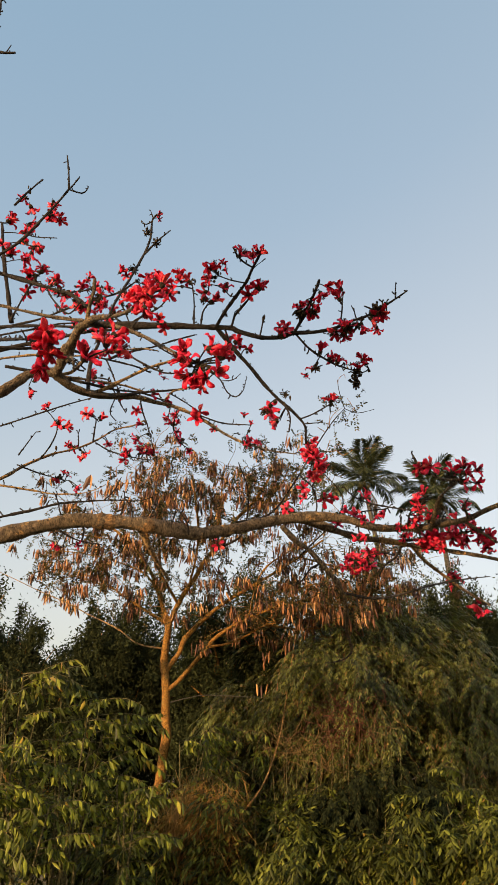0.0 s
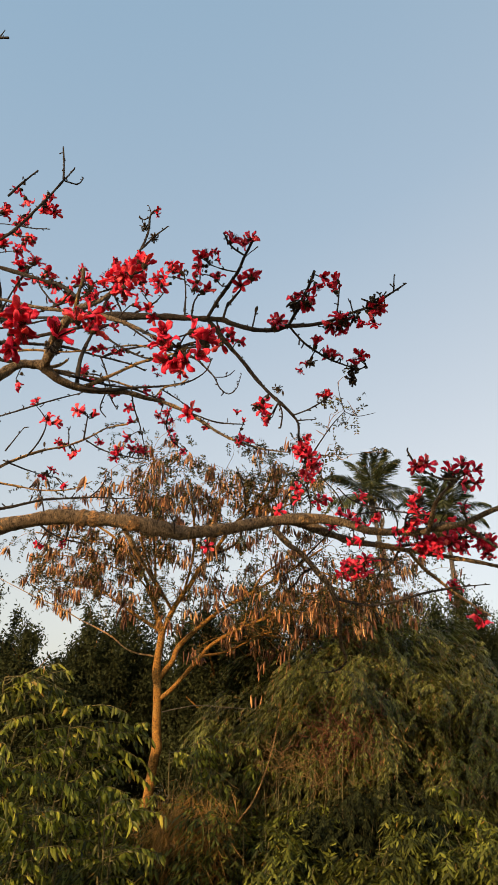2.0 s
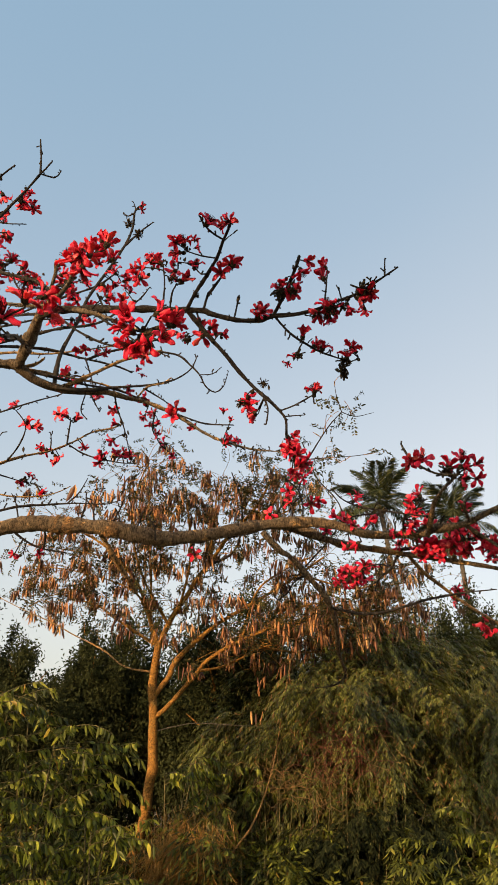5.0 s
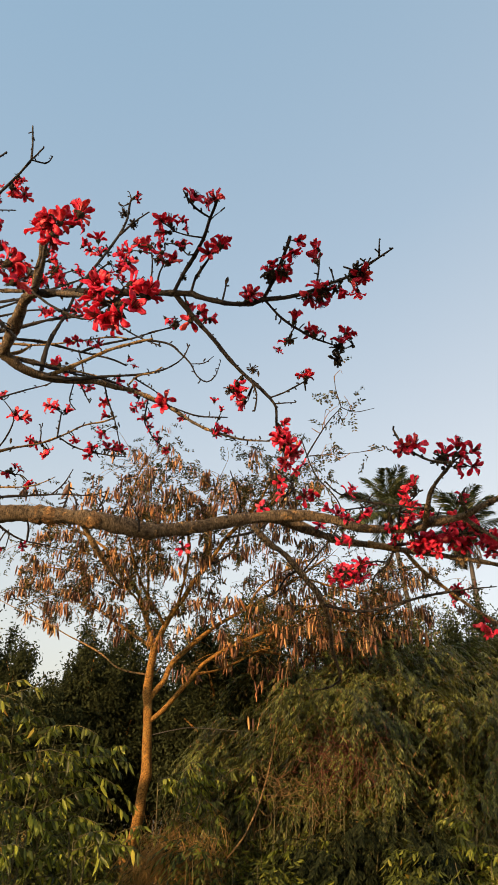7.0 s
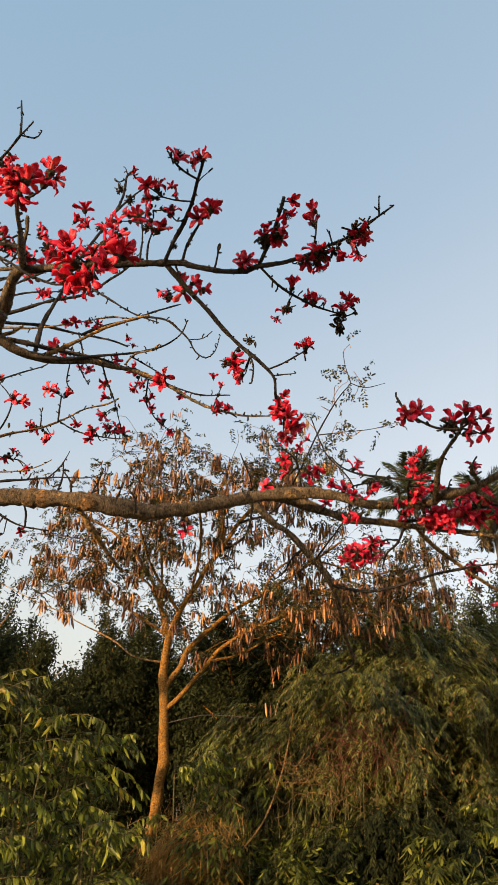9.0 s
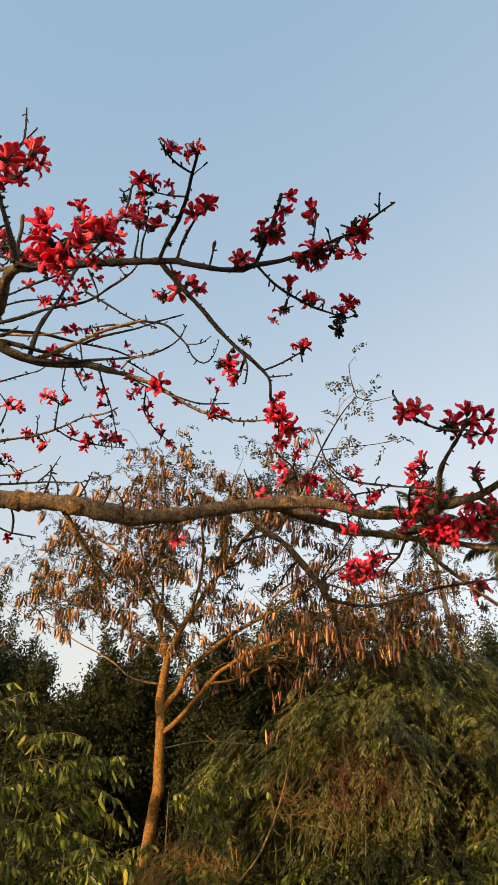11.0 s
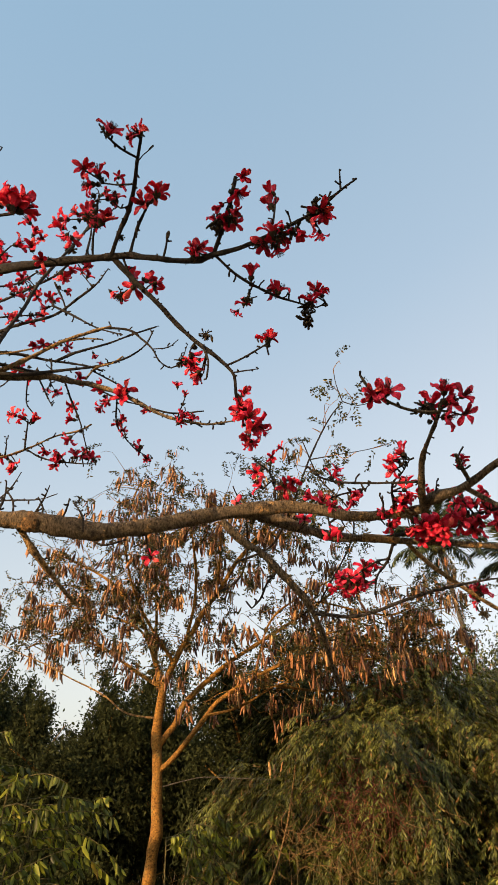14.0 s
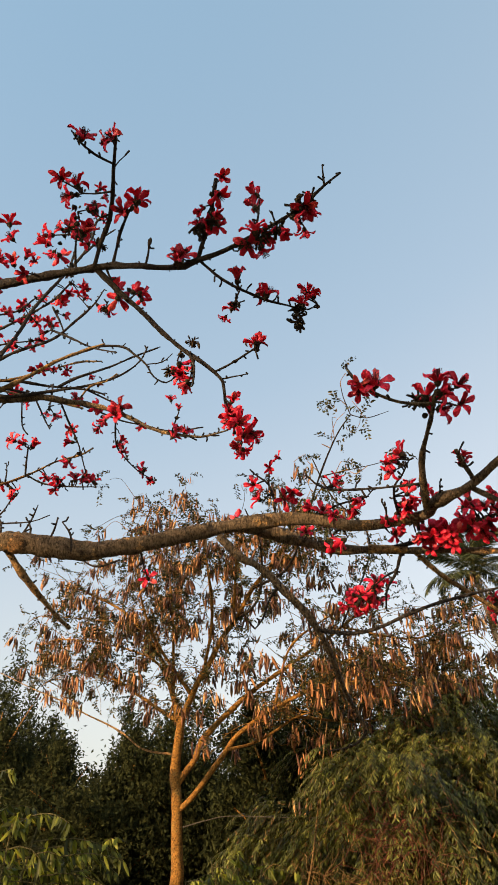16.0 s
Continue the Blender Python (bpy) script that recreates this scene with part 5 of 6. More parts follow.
def dress_pod_tree():
    local = np.random.default_rng(21)
    shapes = [pod_mesh(i) for i in range(6)]
    meshes = [mesh_of("pod", v, f, POD) for v, f in shapes]
    spots = []
    for pts, bare in pod_arms:
        line, share = smooth_line(pts, 0.05)
        span = np.linalg.norm(np.diff(line, axis=0), axis=1).sum()
        for _ in range(int(span * ((18 if pts[-1][0] > 1.7 else 14 if pts[-1][0] < -1.5 else 26) if bare == SAPLING_BARK else 6))):
            s = local.beta(2.2, 1.1)
            i = int(s * (len(line) - 1))
            if line[i][2] < 2.15 or (line[i][2] < 3.05 and abs(line[i][0] - 0.3) < 0.55):
                continue
            off = local.normal(0, 1, 3) * (np.array([0.3, 0.32, 0.2]) if bare == SAPLING_BARK else np.array([0.13, 0.2, 0.12]))
            spots.append((line[i], line[i] + off, bare == SAPLING_BARK))
    twig_v, twig_f, off = [], [], 0
    loose_v, loose_f, loff = [], [], 0
    fr_base, fr_dir = [], []
    count = 0
    for i, (root, end, podded) in enumerate(spots):
        bow = local.normal(0, 0.03, (2, 3))
        v, f = tube([root, root * 0.66 + end * 0.34 + bow[0] + np.array([0, 0, 0.04]), root * 0.3 + end * 0.7 + bow[1] + np.array([0, 0, 0.05]), end], 0.0042, 0.0022, 3, 0.06, 0.0, 0, i)
        twig_v.append(v)
        twig_f += [tuple(k + off for k in q) for q in f]
        off += len(v)
        for _ in range(local.integers(1, 6) if podded else local.integers(1, 4)):
            fr_base.append(end + local.normal(0, 0.06, 3))
            fr_dir.append(unit(local.normal(0, 1, 3) + np.array([0, 0, -0.15])))
        if not podded or local.random() < 0.36:
            continue
        for _ in range(local.integers(4, 15)):
            at = end + local.normal(0, 0.042, 3) * np.array([1, 1, 0.5])
            k = int(local.integers(0, 6))
            size = local.uniform(0.09, 0.165)
            tilt = pose(*at, local.normal(0, 11), local.normal(0, 11), local.uniform(0, 360)) @ Matrix.Scale(size, 4)
            if count < 300 and abs(at[0] - 0.6) < 1.6:
                part("pod", meshes[k], pod_tree, m=tilt)
                count += 1
            else:
                sv, sf = shapes[k]
                mm = np.array(tilt)
                loose_v.append(sv @ mm[:3, :3].T + mm[:3, 3])
                loose_f.append(sf + loff)
                loff += len(sv)
    for x, y, z in LOW_PODS:
        part("pod", meshes[int(local.integers(0, 6))], pod_tree, m=pose(x - POD_BASE[0], y - POD_BASE[1], z, local.normal(0, 6), local.normal(0, 6), local.uniform(0, 360)) @ Matrix.Scale(local.uniform(0.13, 0.19), 4))
    part("pods", mesh_of("pods", np.vstack(loose_v), np.vstack(loose_f), POD), pod_tree, "dry brown seed pods in hanging bunches", kind="stuff")
    part("twigs", mesh_of("twigs", np.vstack(twig_v), twig_f, SAPLING_BARK), pod_tree, "thin tan twigs", kind="stuff")
    # feathery leaves: a rib with paired leaflets
    base, d = np.array(fr_base), np.array(fr_dir)
    b, a, nrm = [], [], []
    for j in range(11):
        s = 0.015 + j * 0.016
        side = unit(np.cross(d, np.array([0.1, 0.2, 1.0])))
        for sign in (-1, 1):
            b.append(base + d * s + np.array([0, 0, -1]) * s * s * 1.2)
            a.append(side * sign + d * 0.5)
            nrm.append(np.cross(side, d) + local.normal(0, 0.3, d.shape))
    b, a, nrm = np.vstack(b), np.vstack(a), np.vstack(nrm)
    keep = local.random(len(b)) < 0.85
    b, a, nrm = b[keep], a[keep], nrm[keep]
    a = a + local.normal(0, 0.35, a.shape)
    v, f = blades(b, a, nrm + local.normal(0, 0.4, a.shape), local.uniform(0.024, 0.05, len(b)), local.uniform(0.012, 0.022, len(b)))
    part("leaflets", mesh_of("leaflets", v, f, LEAF_FEATHER), pod_tree, "sparse grey-green feathery leaflets", kind="stuff")


dress_pod_tree()

# ---- shrubs and thicket ----


def crown_points(n, centre, radii, hollow=0.55, clumps=24, tight=0.33):
    """Points gathered in uneven clumps within an ellipsoid's outer shell, with gaps between them."""
    d = rand_dirs(clumps)
    c = d * rng.uniform(hollow, 1.0, clumps)[:, None]
    pick = rng.integers(0, clumps, n)
    spread = rng.uniform(0.5, 1.2, clumps)[pick][:, None] * tight
    p = c[pick] + rng.normal(0, 1, (n, 3)) * spread * 0.6
    return np.asarray(centre) + p * np.asarray(radii), pick


def sprays(n_sprays, origin, outward, length, per, leaf_len, leaf_w, mat_droop=0.5, pairs=False, hang=0.25):
    """Leaves set along drooping sprays: origins and directions (n x 3)."""
    d = unit(outward)
    b, a, nr, ll, lw = [], [], [], [], []
    L = rng.uniform(0.6, 1.2, n_sprays)[:, None] * length
    side = unit(np.cross(d, np.array([0.05, 0.1, 1.0])))
    down = np.array([0, 0, -1.0])
    for j in range(per):
        s = (j + 0.6) / per
        pt = origin + d * L * s + down * L * mat_droop * s * s
        along = unit(d + down * mat_droop * 2 * s)
        for sign in ((-1, 1) if pairs else ((-1) ** j,)):
            b.append(pt)
            a.append(along * (0.95 - 0.8 * hang) + side * sign * rng.uniform(0.4, 0.9, (n_sprays, 1)) + down * hang * (1.0 + hang) + rng.normal(0, 0.18, (n_sprays, 3)))
            nr.append(np.cross(side, along) + rng.normal(0, 0.35, (n_sprays, 3)))
            ll.append(rng.uniform(0.7, 1.25, n_sprays) * leaf_len * (1 - 0.35 * abs(s - 0.5)))
            lw.append(rng.uniform(0.75, 1.2, n_sprays) * leaf_w)
    return np.vstack(b), np.vstack(a), np.vstack(nr), np.concatenate(ll), np.concatenate(lw)


def shrub(name, x, y, height, radius, n_sprays, spray_len, per, leaf_len, leaf_w, mat, label, group, pairs=False, droop=0.5, stems=7, low=0.25, stem_mat=None, category="shrub", hang=0.25, fine=False):
    base = np.array([x, y, 0.0])
    ob = thing(name, base, label, category, group)
    tops = []
    for k in range(stems):
        a, lean = rng.uniform(0, 6.28), rng.uniform(0.15, 0.85) * radius
        top = np.array([math.cos(a) * lean, math.sin(a) * lean, height * rng.uniform(0.7, 0.97)])
        midp = top * np.array([0.35, 0.35, 0.55]) + rng.normal(0, 0.04, 3)
        foot = np.array([math.cos(a) * 0.08, math.sin(a) * 0.08, -0.05])
        v, f = tube([foot, midp, top], rng.uniform(0.009, 0.016), 0.004, 5, 0.16, 0.05, 0, k)
        part("stem", mesh_of("stem", v, f, stem_mat or STEM, True), ob)
        tops.append((foot, midp, top))
    tops = np.array(tops)
    pick = rng.integers(0, stems, n_sprays)
    s = rng.beta(2.0, 1.0, n_sprays)[:, None] * (1 - low) + low
    f_, m_, t_ = tops[pick, 0], tops[pick, 1], tops[pick, 2]
    org = (1 - s) ** 2 * f_ + 2 * s * (1 - s) * m_ + s * s * t_
    # fill the body of the shrub, not only its stems
    tufts = max(8, n_sprays // 38)
    middle = rng.normal(0, 1, (tufts, 3)) * np.array([radius * 0.48, radius * 0.48, height * 0.08])
    org = org[rng.integers(0, n_sprays, tufts)][np.arange(n_sprays) % tufts] + middle[np.arange(n_sprays) % tufts] + rng.normal(0, 0.085, (n_sprays, 3)) + (org - org[::-1]) * 0.06
    org[:, 2] = np.clip(org[:, 2], 0.05, height * 1.02)
    out = org * np.array([1, 1, 0]) + rng.normal(0, 0.5, (n_sprays, 3)) * radius + np.array([0, 0, 0.25 * radius])
    v, fc = (blades if fine else leaves)(*sprays(n_sprays, org, out, spray_len, per, leaf_len, leaf_w, droop, pairs, hang))
    part("foliage", mesh_of("foliage", v, fc, mat), ob, kind="stuff")
    return ob


def tall_tree(name, x, y, height, radius, label, group, mat, n=9000, leaf=0.16, hollow=0.35, trunk_r=0.12, low=0.3, clumps=40, sx=1.0, bark_mat=None, tight=0.33):
    """A tree with a tapered trunk, limbs and a crown of leaf clumps with an uneven outline."""
    base = np.array([x, y, 0.0])
    ob = thing(name, base, label, "tree", group)
    ch = height * (1 - low) / 2
    centre = np.array([0, 0, height - ch])
    lean = rng.normal(0, 0.15, 2) * radius
    v, f = tube([(0, 0, -0.1), (lean[0] * 0.4, lean[1] * 0.4, height * 0.3), (lean[0], lean[1], height * 0.72)], trunk_r, trunk_r * 0.35, 8, 0.3, 0.06, 2, 3)
    part("trunk", mesh_of("trunk", v, f, bark_mat or SAPLING_BARK, True), ob)
    for k in range(6):
        a = k * 1.05 + rng.uniform(-0.3, 0.3)
        z0 = height * rng.uniform(0.3, 0.6)
        end = np.array([math.cos(a) * radius * 0.7 * sx, math.sin(a) * radius * 0.7, z0 + height * rng.uniform(0.15, 0.3)])
        v, f = tube([(lean[0] * z0 / height, lean[1] * z0 / height, z0), (end + np.array([0, 0, z0])) / 2 + np.array([0, 0, 0.1]), end], trunk_r * 0.4, trunk_r * 0.1, 6, 0.3, 0.05, 0, k)
        part("limb", mesh_of("limb", v, f, bark_mat or SAPLING_BARK, True), ob)
    p, _ = crown_points(n, centre, (radius * sx, radius, ch), hollow, clumps, tight)
    d = rand_dirs(n, -0.35)
    v, f = blades(p, d, rand_dirs(n, 0.8), rng.uniform(0.7, 1.3, n) * leaf, rng.uniform(0.8, 1.2, n) * leaf * 0.42)
    part("crown", mesh_of("crown", v, f, mat), ob, kind="stuff")
    return ob


# dense drooping thicket on the far side of the clearing
THICKET = "dense drooping thicket of feathery olive-green leaves"
for x, y, h, r in ((1.1, 10.5, 3.7, 0.85), (1.85, 10.5, 3.9, 0.85), (2.5, 10.3, 3.0, 0.6), (2.95, 10.1, 3.0, 0.6), (3.6, 10.0, 1.9, 0.6),
                   (0.7, 9.8, 3.0, 0.75), (1.5, 9.6, 3.35, 0.8), (2.3, 9.5, 3.3, 0.8), (2.85, 9.4, 2.4, 0.6), (4.6, 10.4, 1.6, 0.8), (4.2, 9.3, 1.5, 0.7),
                   (0.5, 11.5, 4.1, 0.9), (1.3, 11.6, 4.0, 0.9), (2.1, 11.6, 3.8, 0.9),
                   (0.15, 9.5, 2.1, 0.6), (1.0, 9.25, 1.75, 0.6), (0.62, 9.1, 2.6, 0.6), (1.1, 8.7, 2.7, 0.55), (1.7, 8.65, 3.0, 0.6), (2.3, 8.6, 2.85, 0.6), (2.8, 8.55, 2.65, 0.5), (3.2, 8.9, 1.7, 0.6)):
    shrub("thicket_shrub", x, y, h, r, 1050, 0.3, 13, 0.058, 0.0145, LEAF_THICKET, THICKET, "thicket", pairs=True, fine=True, droop=0.75, stems=7, hang=0.3)

# leafy trees behind; their shade is put into the dark leaf colour
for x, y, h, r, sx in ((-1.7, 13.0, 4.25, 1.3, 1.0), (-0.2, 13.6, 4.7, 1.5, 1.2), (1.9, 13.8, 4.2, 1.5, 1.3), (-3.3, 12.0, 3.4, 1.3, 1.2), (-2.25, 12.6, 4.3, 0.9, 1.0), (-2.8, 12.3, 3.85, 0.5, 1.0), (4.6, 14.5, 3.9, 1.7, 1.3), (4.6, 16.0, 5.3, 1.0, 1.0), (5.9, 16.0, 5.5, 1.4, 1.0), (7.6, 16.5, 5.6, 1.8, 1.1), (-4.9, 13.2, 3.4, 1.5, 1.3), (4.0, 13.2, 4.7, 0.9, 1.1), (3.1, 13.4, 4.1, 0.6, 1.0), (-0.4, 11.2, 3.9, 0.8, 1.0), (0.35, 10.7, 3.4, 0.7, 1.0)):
    tall_tree("dark_tree", x, y, h, r, "green leafy tree behind the thicket, coloured dark for shade", "trees behind", LEAF_SHADED, 52000, 0.07, 0.1, 0.09, 0.02, 150, sx, tight=0.17)
for x, y, h, r, sx in ((-8.2, 19.0, 5.7, 1.8, 1.0), (7.4, 21.0, 6.0, 2.4, 1.1), (9.8, 22.0, 7.0, 2.4, 1.1), (5.0, 23.0, 5.6, 2.2, 1.2), (12.5, 23.0, 6.6, 2.6, 1.2), (-5.2, 22.0, 4.3, 2.3, 1.2), (-1.5, 24.0, 5.2, 2.8, 1.4)):
    tall_tree("distant_tree", x, y, h, r, "distant dark tree with an open leafy crown", "trees far behind", LEAF_DARK, 38000, 0.12, 0.2, 0.14, 0.08, 130, sx, bark_mat=PALM_BARK, tight=0.2)

for x, y, h, r, n in ((3.3, 15.0, 5.2, 1.0, 6000), (2.2, 12.6, 5.0, 0.7, 3600), (2.9, 12.6, 4.7, 0.7, 3400), (1.5, 12.8, 4.7, 0.7, 3400)):
    tall_tree("slender_tree", x, y, h, r, "slender olive tree with a sparse open crown", "slender trees", LEAF_THICKET, n, 0.075, 0.25, 0.06, 0.25, 26, 1.0, bark_mat=PALM_BARK)

# small trees in the same leaf colour, darkened for shade
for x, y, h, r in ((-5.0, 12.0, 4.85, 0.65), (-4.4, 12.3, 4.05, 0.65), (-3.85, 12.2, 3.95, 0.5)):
    tall_tree("small_tree", x, y, h, r, "small leafy green tree at the edge of the thicket", "trees behind", LEAF_SHADED, 16000, 0.07, 0.15, 0.06, 0.05, 70, 1.0, tight=0.18)

# unseen leafy tree added behind the walker to shade part of the flowering limbs
tall_tree("unseen_shade_tree", -6.19, -5.32, 9.4, 1.5, "unseen leafy tree added to shade the flowering limbs", "trees behind", LEAF_DARK, 8000, 0.16, 0.1, 0.2, 0.648, 46, 1.0)

# two small unseen crowns, added to shade the right tip and the middle limb
tall_tree("unseen_shade_tree", -5.75, -5.32, 6.05, 0.4, "unseen leafy tree added to shade the flowering limbs", "trees behind", LEAF_DARK, 2600, 0.12, 0.1, 0.1, 0.86, 18, 1.0)
tall_tree("unseen_shade_tree", -7.75, -5.32, 5.92, 0.5, "unseen leafy tree added to shade the flowering limbs", "trees behind", LEAF_DARK, 3000, 0.12, 0.1, 0.12, 0.82, 20, 1.0)

# leafy shrubs in the foreground


def leafy_shrub(x, y, height, reach, n, turn):
    """An open shrub whose arching side branches carry rows of hanging leaves in pairs; most reach out towards one side."""
    base = np.array([x, y, 0.0])
    ob = thing("leafy_shrub", base, BROAD, "shrub", "leafy shrubs")
    stems = []
    for k in range(4):
        a = rng.uniform(0, 6.28)
        top = np.array([math.cos(a) * 0.22, math.sin(a) * 0.22, height * rng.uniform(0.88, 0.98)])
        foot = np.array([math.cos(a) * 0.06, math.sin(a) * 0.06, -0.05])
        stems.append((foot, top * np.array([0.4, 0.4, 0.5]), top))
        v, f = tube(stems[-1], 0.016, 0.005, 6, 0.12, 0.05, 0, k)
        part("stem", mesh_of("stem", v, f, STEM, True), ob)
    lv, lf, off = [], [], 0
    for k in range(n):
        foot, mid, top = stems[k % 4]
        s = 1 - 0.62 * ((k * 0.618) % 1.0) ** 1.4
        root = (1 - s) ** 2 * foot + 2 * s * (1 - s) * mid + s * s * top
        a = turn + rng.normal(0, 1.0)
        out = np.array([math.cos(a), math.sin(a), rng.uniform(0.05, 0.6)])
        ln = reach * rng.uniform(0.4, 1.1)
        sag = np.array([0, 0, -ln * rng.uniform(0.12, 0.4)])
        line = [root, root + out * ln * 0.35, root + out * ln * 0.7 + sag * 0.35, root + out * ln + sag]
        v, f = tube(line, 0.005, 0.002, 4, 0.08, 0.05, 0, k)
        part("branch", mesh_of("branch", v, f, STEM, True), ob)
        pts, share = smooth_line(line, 0.027)
        pts = pts[share > 0.15]
        tang = unit(np.gradient(pts, axis=0))
        side = unit(np.cross(tang, np.array([0, 0, 1.0])))
        m = len(pts)
        for sign in (-1, 1):
            hang = rng.uniform(0.15, 0.95, (m, 1))
            along = side * sign * rng.uniform(0.35, 0.8, (m, 1)) + tang * 0.7 + np.array([0, 0, -1.0]) * hang + rng.normal(0, 0.42, (m, 3))
            nrm = side * sign * 0.8 + np.array([0, 0, 0.7]) + rng.normal(0, 0.5, (m, 3))
            v, f = leaves(pts, along, nrm, rng.uniform(0.045, 0.1, m), rng.uniform(0.02, 0.036, m), 0.24, 0.42)
            keep = rng.random(m) < 0.62
            f = f[np.tile(keep, 2)]
            lv.append(v)
            lf.append(f + off)
            off += len(v)
    part("foliage", mesh_of("foliage", np.vstack(lv), np.vstack(lf), LEAF_SHRUB), ob, kind="stuff")


BROAD = "bright green shrub with long paired drooping leaves"
for x, y, h, reach, n, turn in ((-2.0, 6.4, 2.3, 0.5, 26, -0.5), (-1.55, 6.6, 2.0, 0.62, 18, 0.0), (-1.55, 6.9, 1.7, 0.6, 14, 0.2), (-2.1, 5.9, 1.6, 0.6, 16, 0.0), (-1.7, 6.1, 1.2, 0.5, 12, 0.0), (-1.0, 6.6, 1.25, 0.5, 16, 0.3),
                               (-0.7, 8.35, 1.75, 0.4, 16, -0.6), (-0.3, 8.3, 1.85, 0.4, 18, -1.2), (0.15, 8.8, 1.5, 0.45, 14, -1.0), (0.75, 8.3, 1.15, 0.45, 12, -1.5), (-0.95, 8.25, 1.1, 0.4, 14, -1.5), (-1.4, 8.0, 1.05, 0.4, 12, -1.2), (2.5, 7.6, 1.1, 0.5, 12, 3.6), (1.12, 7.5, 0.70, 0.35, 16, -1.5), (2.3, 7.3, 0.85, 0.35, 18, -2.0), (2.1, 7.75, 1.35, 0.4, 16, -1.5)):
    leafy_shrub(x, y, h, reach, int(n * 1.8), turn)
WEEDS = "low tangled green undergrowth shrub with small leaves"
for k in range(34):
    x = -2.9 + 5.9 * ((k * 0.618) % 1.0)
    y = 6.2 + 2.6 * ((k * 0.377 + 0.2) % 1.0)
    h = 0.65 + 0.4 * ((k * 0.29) % 1.0)
    if x > 1.6:
        h *= 1.1
    shrub("undergrowth_shrub", x, y, h, 0.5, 260, 0.24, 7, 0.085, 0.023, LEAF_WEED, WEEDS, "undergrowth", droop=0.5, stems=6, low=0.2)


# dark leaf colour stands in for the shade in a hollow of the thicket
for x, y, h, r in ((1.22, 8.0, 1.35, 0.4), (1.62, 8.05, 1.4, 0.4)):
    shrub("dark_shrub", x, y, h, r, 560, 0.26, 11, 0.06, 0.016, LEAF_DARK, "dense dark olive shrub added for the shade in a hollow of the thicket", "dark shrubs", pairs=True, fine=True, droop=0.7, stems=6, hang=0.3)


def dry_patch(x, y, h, r, n, stem_mat, blade_mat, label):
    """A heap of dry brown stalks and blades."""
    ob = thing("dry_bush", (x, y, 0.0), label, "shrub", "dry bushes")
    for k in range(9):
        a = k * 0.7
        v, f = tube([(0.05 * math.cos(a), 0.05 * math.sin(a), -0.03), (r * 0.4 * math.cos(a), r * 0.4 * math.sin(a), h * 0.6), (r * 0.9 * math.cos(a), r * 0.9 * math.sin(a), h * rng.uniform(0.7, 1.0))], 0.008, 0.003, 4, 0.1, 0.05, 0, k)
        part("stem", mesh_of("stem", v, f, stem_mat, True), ob)
    p = rng.normal(0, 1, (n, 3)) * np.array([r * 0.5, r * 0.5, h * 0.16]) + np.array([0, 0, h * 0.75])
    v, f = blades(p, rand_dirs(n, -0.9), rand_dirs(n), rng.uniform(0.1, 0.35, n), rng.uniform(0.0025, 0.0055, n), 0.3)
    part("blades", mesh_of("blades", v, f, blade_mat), ob, kind="stuff")


for x, y, h, r, n in ((-0.45, 7.75, 1.12, 0.36, 4200), (-2.4, 6.6, 1.5, 0.25, 300)):
    dry_patch(x, y, h, r, n, DRY_STEM, LEAF_DRY, "dry orange-brown bush of withered stalks")


def twig_tangle(x, y, z, r, n, seed, mat, label):
    """A tangle of thin curling dead twigs on a few bare stems."""
    ob = thing("dry_bush", (x, y, 0.0), label, "shrub", "dry bushes")
    local = np.random.default_rng(seed)
    for k in range(4):
        a = k * 1.6
        v, f = tube([(0.04 * math.cos(a), 0.04 * math.sin(a), -0.03), (0.1 * math.cos(a), 0.1 * math.sin(a), z * 0.5), (r * 0.5 * math.cos(a), r * 0.5 * math.sin(a), z)], 0.006, 0.003, 5, 0.12, 0.05, 0, k)
        part("stem", mesh_of("stem", v, f, STEM, True), ob)
    verts, faces, off = [], [], 0
    for k in range(n):
        p = local.normal(0, 0.5, 3) * np.array([r, r, r * 0.8]) + np.array([0, 0, z])
        d = unit(local.normal(0, 1, 3) + np.array([0, 0, -0.2]))
        line = [p]
        for _ in range(4):
            d = unit(d + local.normal(0, 0.5, 3))
            line.append(line[-1] + d * local.uniform(0.05, 0.11))
        v, f = tube(line, 0.0035, 0.0018, 3, 0.05, 0.0, 0, k)
        verts.append(v)
        faces += [tuple(q + off for q in face) for face in f]
        off += len(v)
    part("tangle", mesh_of("tangle", np.vstack(verts), faces, mat), ob, kind="stuff")


twig_tangle(1.07, 8.05, 1.82, 0.36, 170, 31, RED_STEM, "dry reddish tangle of withered twigs in the thicket")
for seed, (x, y, z, r, n) in enumerate(((0.42, 8.3, 1.62, 0.34, 60), (0.78, 8.15, 1.45, 0.34, 60), (1.55, 8.1, 1.75, 0.3, 40))):
    twig_tangle(x, y, z, r, n, 40 + seed, DRY_STEM, "dry brown tangle of bare twigs in the thicket")


def lone_stick(name, r0, r1, points, mat, label):
    pts = np.array(points)
    v, f = tube(pts - pts[0] * np.array([1, 1, 0]), r0, r1, 6, 0.08, 0.08, 3, 77)
    ob = new(name, mesh_of(name, v, f, mat, True))
    ob.location = (pts[0][0], pts[0][1], 0)
    return tagged(ob, label, "dry stalk", "dry stalks")


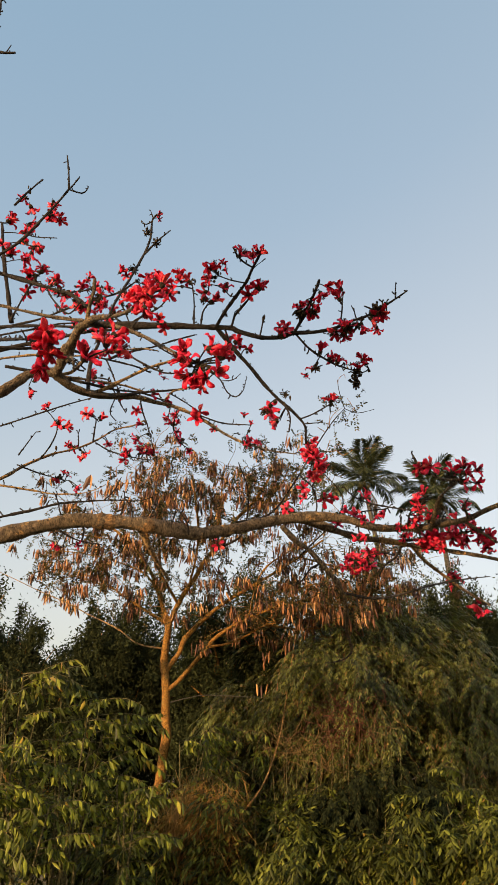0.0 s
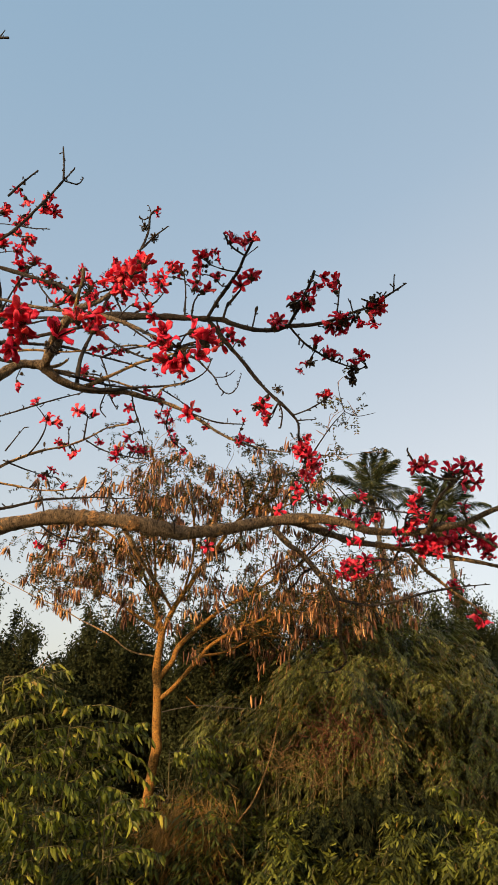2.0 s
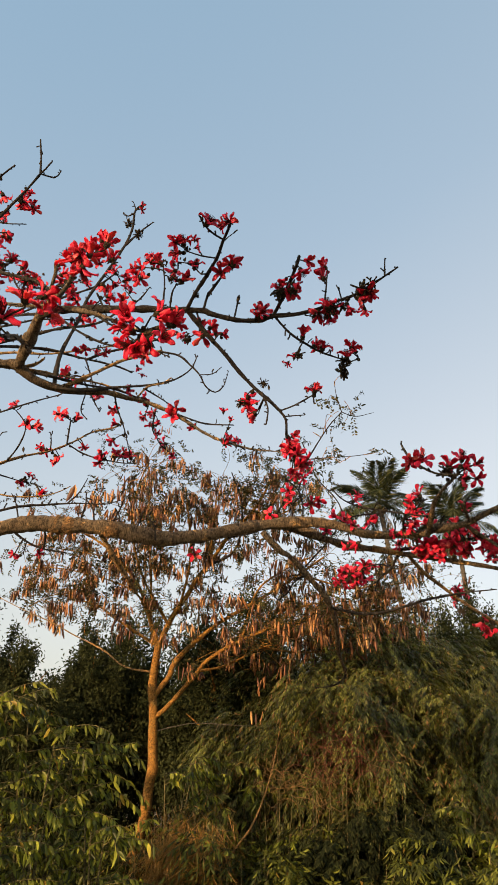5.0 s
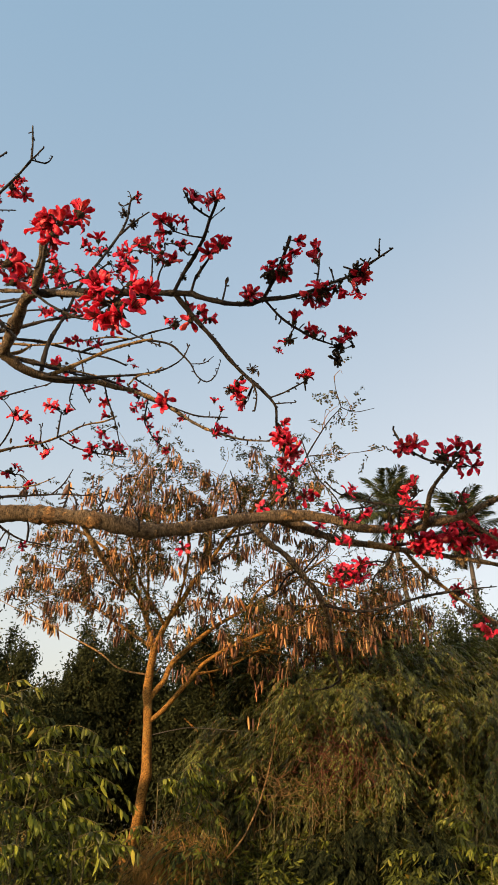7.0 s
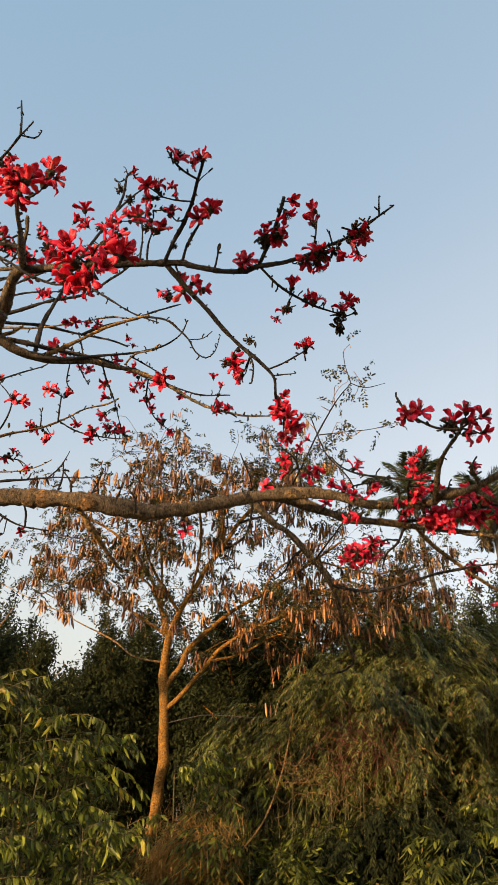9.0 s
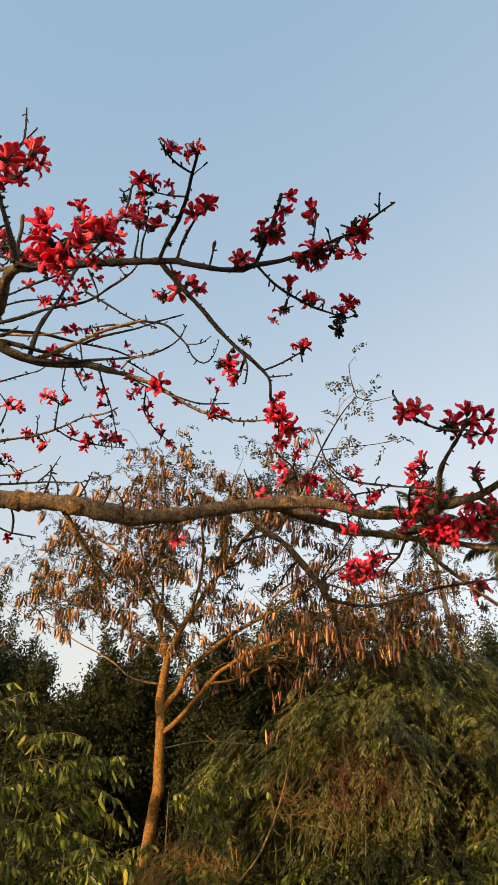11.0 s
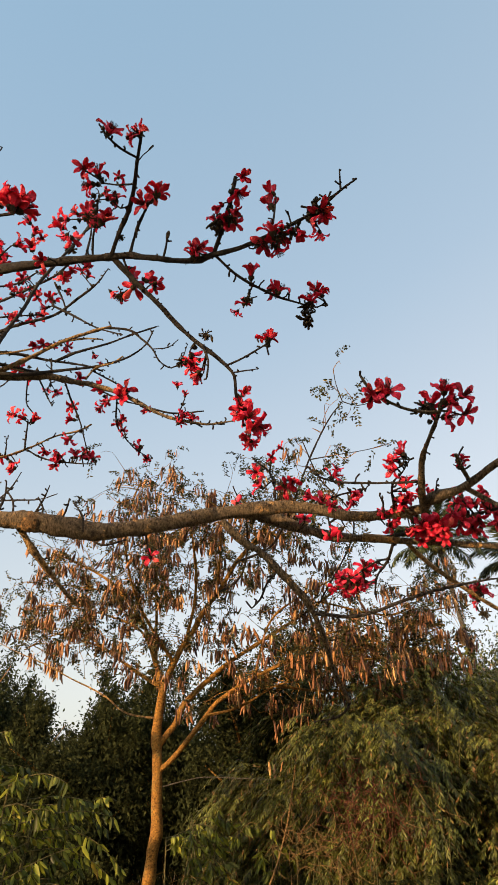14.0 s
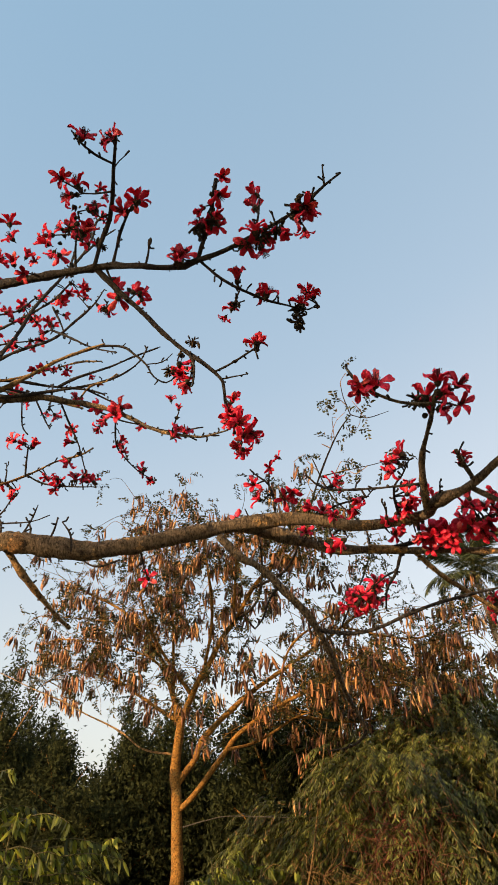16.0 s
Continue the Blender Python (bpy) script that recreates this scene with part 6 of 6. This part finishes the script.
lone_stick("dry_stalk", 0.0125, 0.0055, [(-0.257, 8.020, -0.030), (-0.117, 8.020, 0.727), (0.178, 8.020, 1.157), (0.356, 8.020, 1.632), (0.463, 8.020, 2.242), (0.549, 8.020, 2.735)], DRY_STEM, "long leaning bare brown stalk in the thicket")
lone_stick("dry_stalk", 0.0118, 0.0063, [(0.644, 9.050, -0.030), (0.736, 9.030, 0.521), (0.931, 9.000, 0.948), (1.191, 9.100, 1.367), (1.588, 9.100, 1.875), (1.980, 9.100, 2.116)], DRY_STEM, "thin pale arching dry stalk")
lone_stick("dry_stalk", 0.0117, 0.0062, [(0.062, 8.950, -0.030), (0.189, 8.930, 0.571), (0.463, 8.900, 1.038), (0.828, 9.000, 1.545), (1.196, 9.000, 1.638), (1.509, 9.000, 1.785)], DRY_STEM, "thin pale arching dry stalk")
lone_stick("dry_stalk", 0.0099, 0.0049, [(1.188, 8.350, -0.030), (1.233, 8.330, 0.694), (1.329, 8.300, 1.261), (1.457, 8.300, 1.360), (1.581, 8.300, 1.401), (1.754, 8.300, 1.351)], DRY_STEM, "thin pale arching dry stalk")
lone_stick("dry_stalk", 0.0119, 0.0072, [(1.608, 8.250, -0.030), (1.648, 8.230, 0.620), (1.732, 8.200, 1.127), (1.845, 8.200, 1.233), (2.030, 8.200, 1.303), (2.277, 8.200, 1.419)], PALM_BARK, "dark bent dry stalk in the undergrowth")

# ---- coconut palms ----


def frond_mesh(seed, length, dead=False):
    """A palm frond that leaves the origin along +x, arches up and droops, with narrow hanging leaflets on both sides."""
    local = np.random.default_rng(seed)
    n = 46
    s = np.linspace(0, 1, n)
    arch = local.uniform(0.75, 1.15)
    line = np.stack([length * (s - 0.18 * s ** 3), 0.06 * length * np.sin(s * 2 + seed) * s, length * (0.2 * s - 0.36 * arch * s ** 2.6)], axis=1)
    rv, rf = tube(line[::5], 0.035, 0.008, 4, 0.3, 0.0, 0, seed)
    tang = unit(np.gradient(line, axis=0))
    side = unit(np.cross(tang, np.array([0, 0, 1.0])))
    b, a, nr, ll = [], [], [], []
    for sign in (-1, 1):
        for rep in range(2):
            idx = np.arange(4, n)
            pt = line[idx] + tang[idx] * local.uniform(0, length / n, (len(idx), 1))
            b.append(pt)
            a.append(side[idx] * sign * 0.8 + tang[idx] * 0.75 + np.array([0, 0, -0.35]) + local.normal(0, 0.12, (len(idx), 3)))
            nr.append(np.tile(np.array([0, 0, 1.0]), (len(idx), 1)) + local.normal(0, 0.3, (len(idx), 3)))
            ll.append(length * 0.3 * (np.sin(np.pi * np.clip(0.15 + 0.8 * s[idx], 0, 1)) ** 0.6) * local.uniform(0.8, 1.1, len(idx)))
    b, a, nr, ll = np.vstack(b), np.vstack(a), np.vstack(nr), np.concatenate(ll)
    v, f = blades(b, a, nr, ll, np.full(len(ll), 0.06), 0.22)
    tris = [tuple(q) for q in f]
    allf = tris + [tuple(k + len(v) for k in q) for q in rf]
    return mesh_of("frond", np.vstack([v, rv]), allf, LEAF_STRAW if dead else LEAF_PALM)


FRONDS = [frond_mesh(i, 3.7) for i in range(5)]
DEAD_FROND = frond_mesh(9, 3.0, True)


def nut_mesh():
    v, f = tube([(0, 0, -0.12), (0, 0, 0), (0, 0, 0.12)], 0.1, 0.1, 8, 0.04, 0.0)
    v = np.array(v)
    r = np.sqrt(np.clip(1 - (v[:, 2] / 0.15) ** 2, 0.02, 1))
    v[:, :2] *= r[:, None]
    return mesh_of("coconut", v, f, STEM, True)


NUT = nut_mesh()


def palm(x, y, top, lean, scale, seed, dead):
    g = random.Random(seed)
    ob = thing("coconut_palm", (x, y, 0), "tall coconut palm with a ragged green crown", "palm", "coconut palms")
    lx, ly = lean
    v, f = tube([(lx, ly, -0.2), (lx * 0.75, ly * 0.75, top * 0.3), (lx * 0.35, ly * 0.35, top * 0.65), (0, 0, top)], 0.2, 0.11, 10, 0.22, 0.05, 0, seed)
    v = np.array(v)
    part("trunk", mesh_of("trunk", v, f, PALM_BARK, True), ob, "grey ringed trunk")
    for k in range(21):
        el = 82 - 5.2 * k + g.uniform(-6, 6)
        m = Matrix.Translation((0, 0, top)) @ pose(0, 0, 0, 0, 0, k * 137.5 + g.uniform(-15, 15)) @ pose(0, 0, 0, g.uniform(-12, 12), -el, 0) @ Matrix.Scale(scale * g.uniform(0.88, 1.05), 4)
        part("frond", g.choice(FRONDS), ob, m=m)
    for k in range(dead):
        m = Matrix.Translation((0, 0, top - 0.1)) @ pose(0, 0, 0, 0, 0, k * 97 + 20) @ pose(0, 0, 0, 0, 58, 0) @ Matrix.Scale(scale * 0.9, 4)
        part("frond", DEAD_FROND, ob, "withered brown frond", m=m)
    for k in range(8):
        a = k * 0.8
        part("coconut", NUT, ob, m=pose(0.28 * math.cos(a), 0.28 * math.sin(a), top - 0.25 - 0.12 * (k % 2), g.uniform(-30, 30), 0, 0))


palm(6.25, 36.0, 15.85, (2.4, 0.3), 0.86, 1, 1)
palm(11.0, 38.0, 15.6, (0.9, 0.2), 0.9, 2, 3)


def far_woods():
    """A distant belt of trees along the horizon."""
    n = 26000
    x = rng.uniform(-120, 130, n)
    top = 5.2 + 1.6 * np.sin(x * 0.21) + 1.1 * np.sin(x * 0.53 + 1) + 0.7 * np.sin(x * 1.3)
    p = np.stack([x, 75 + rng.uniform(-4, 4, n), top * rng.beta(1.6, 1.0, n)], axis=1)
    v, f = blades(p, rand_dirs(n, -0.3), rand_dirs(n, 0.5), rng.uniform(0.7, 1.5, n), rng.uniform(0.4, 0.8, n))
    tagged(new("far_woods", mesh_of("far_woods", v, f, LEAF_DARK)), "distant belt of dark trees on the horizon", "woods", kind="stuff")


far_woods()
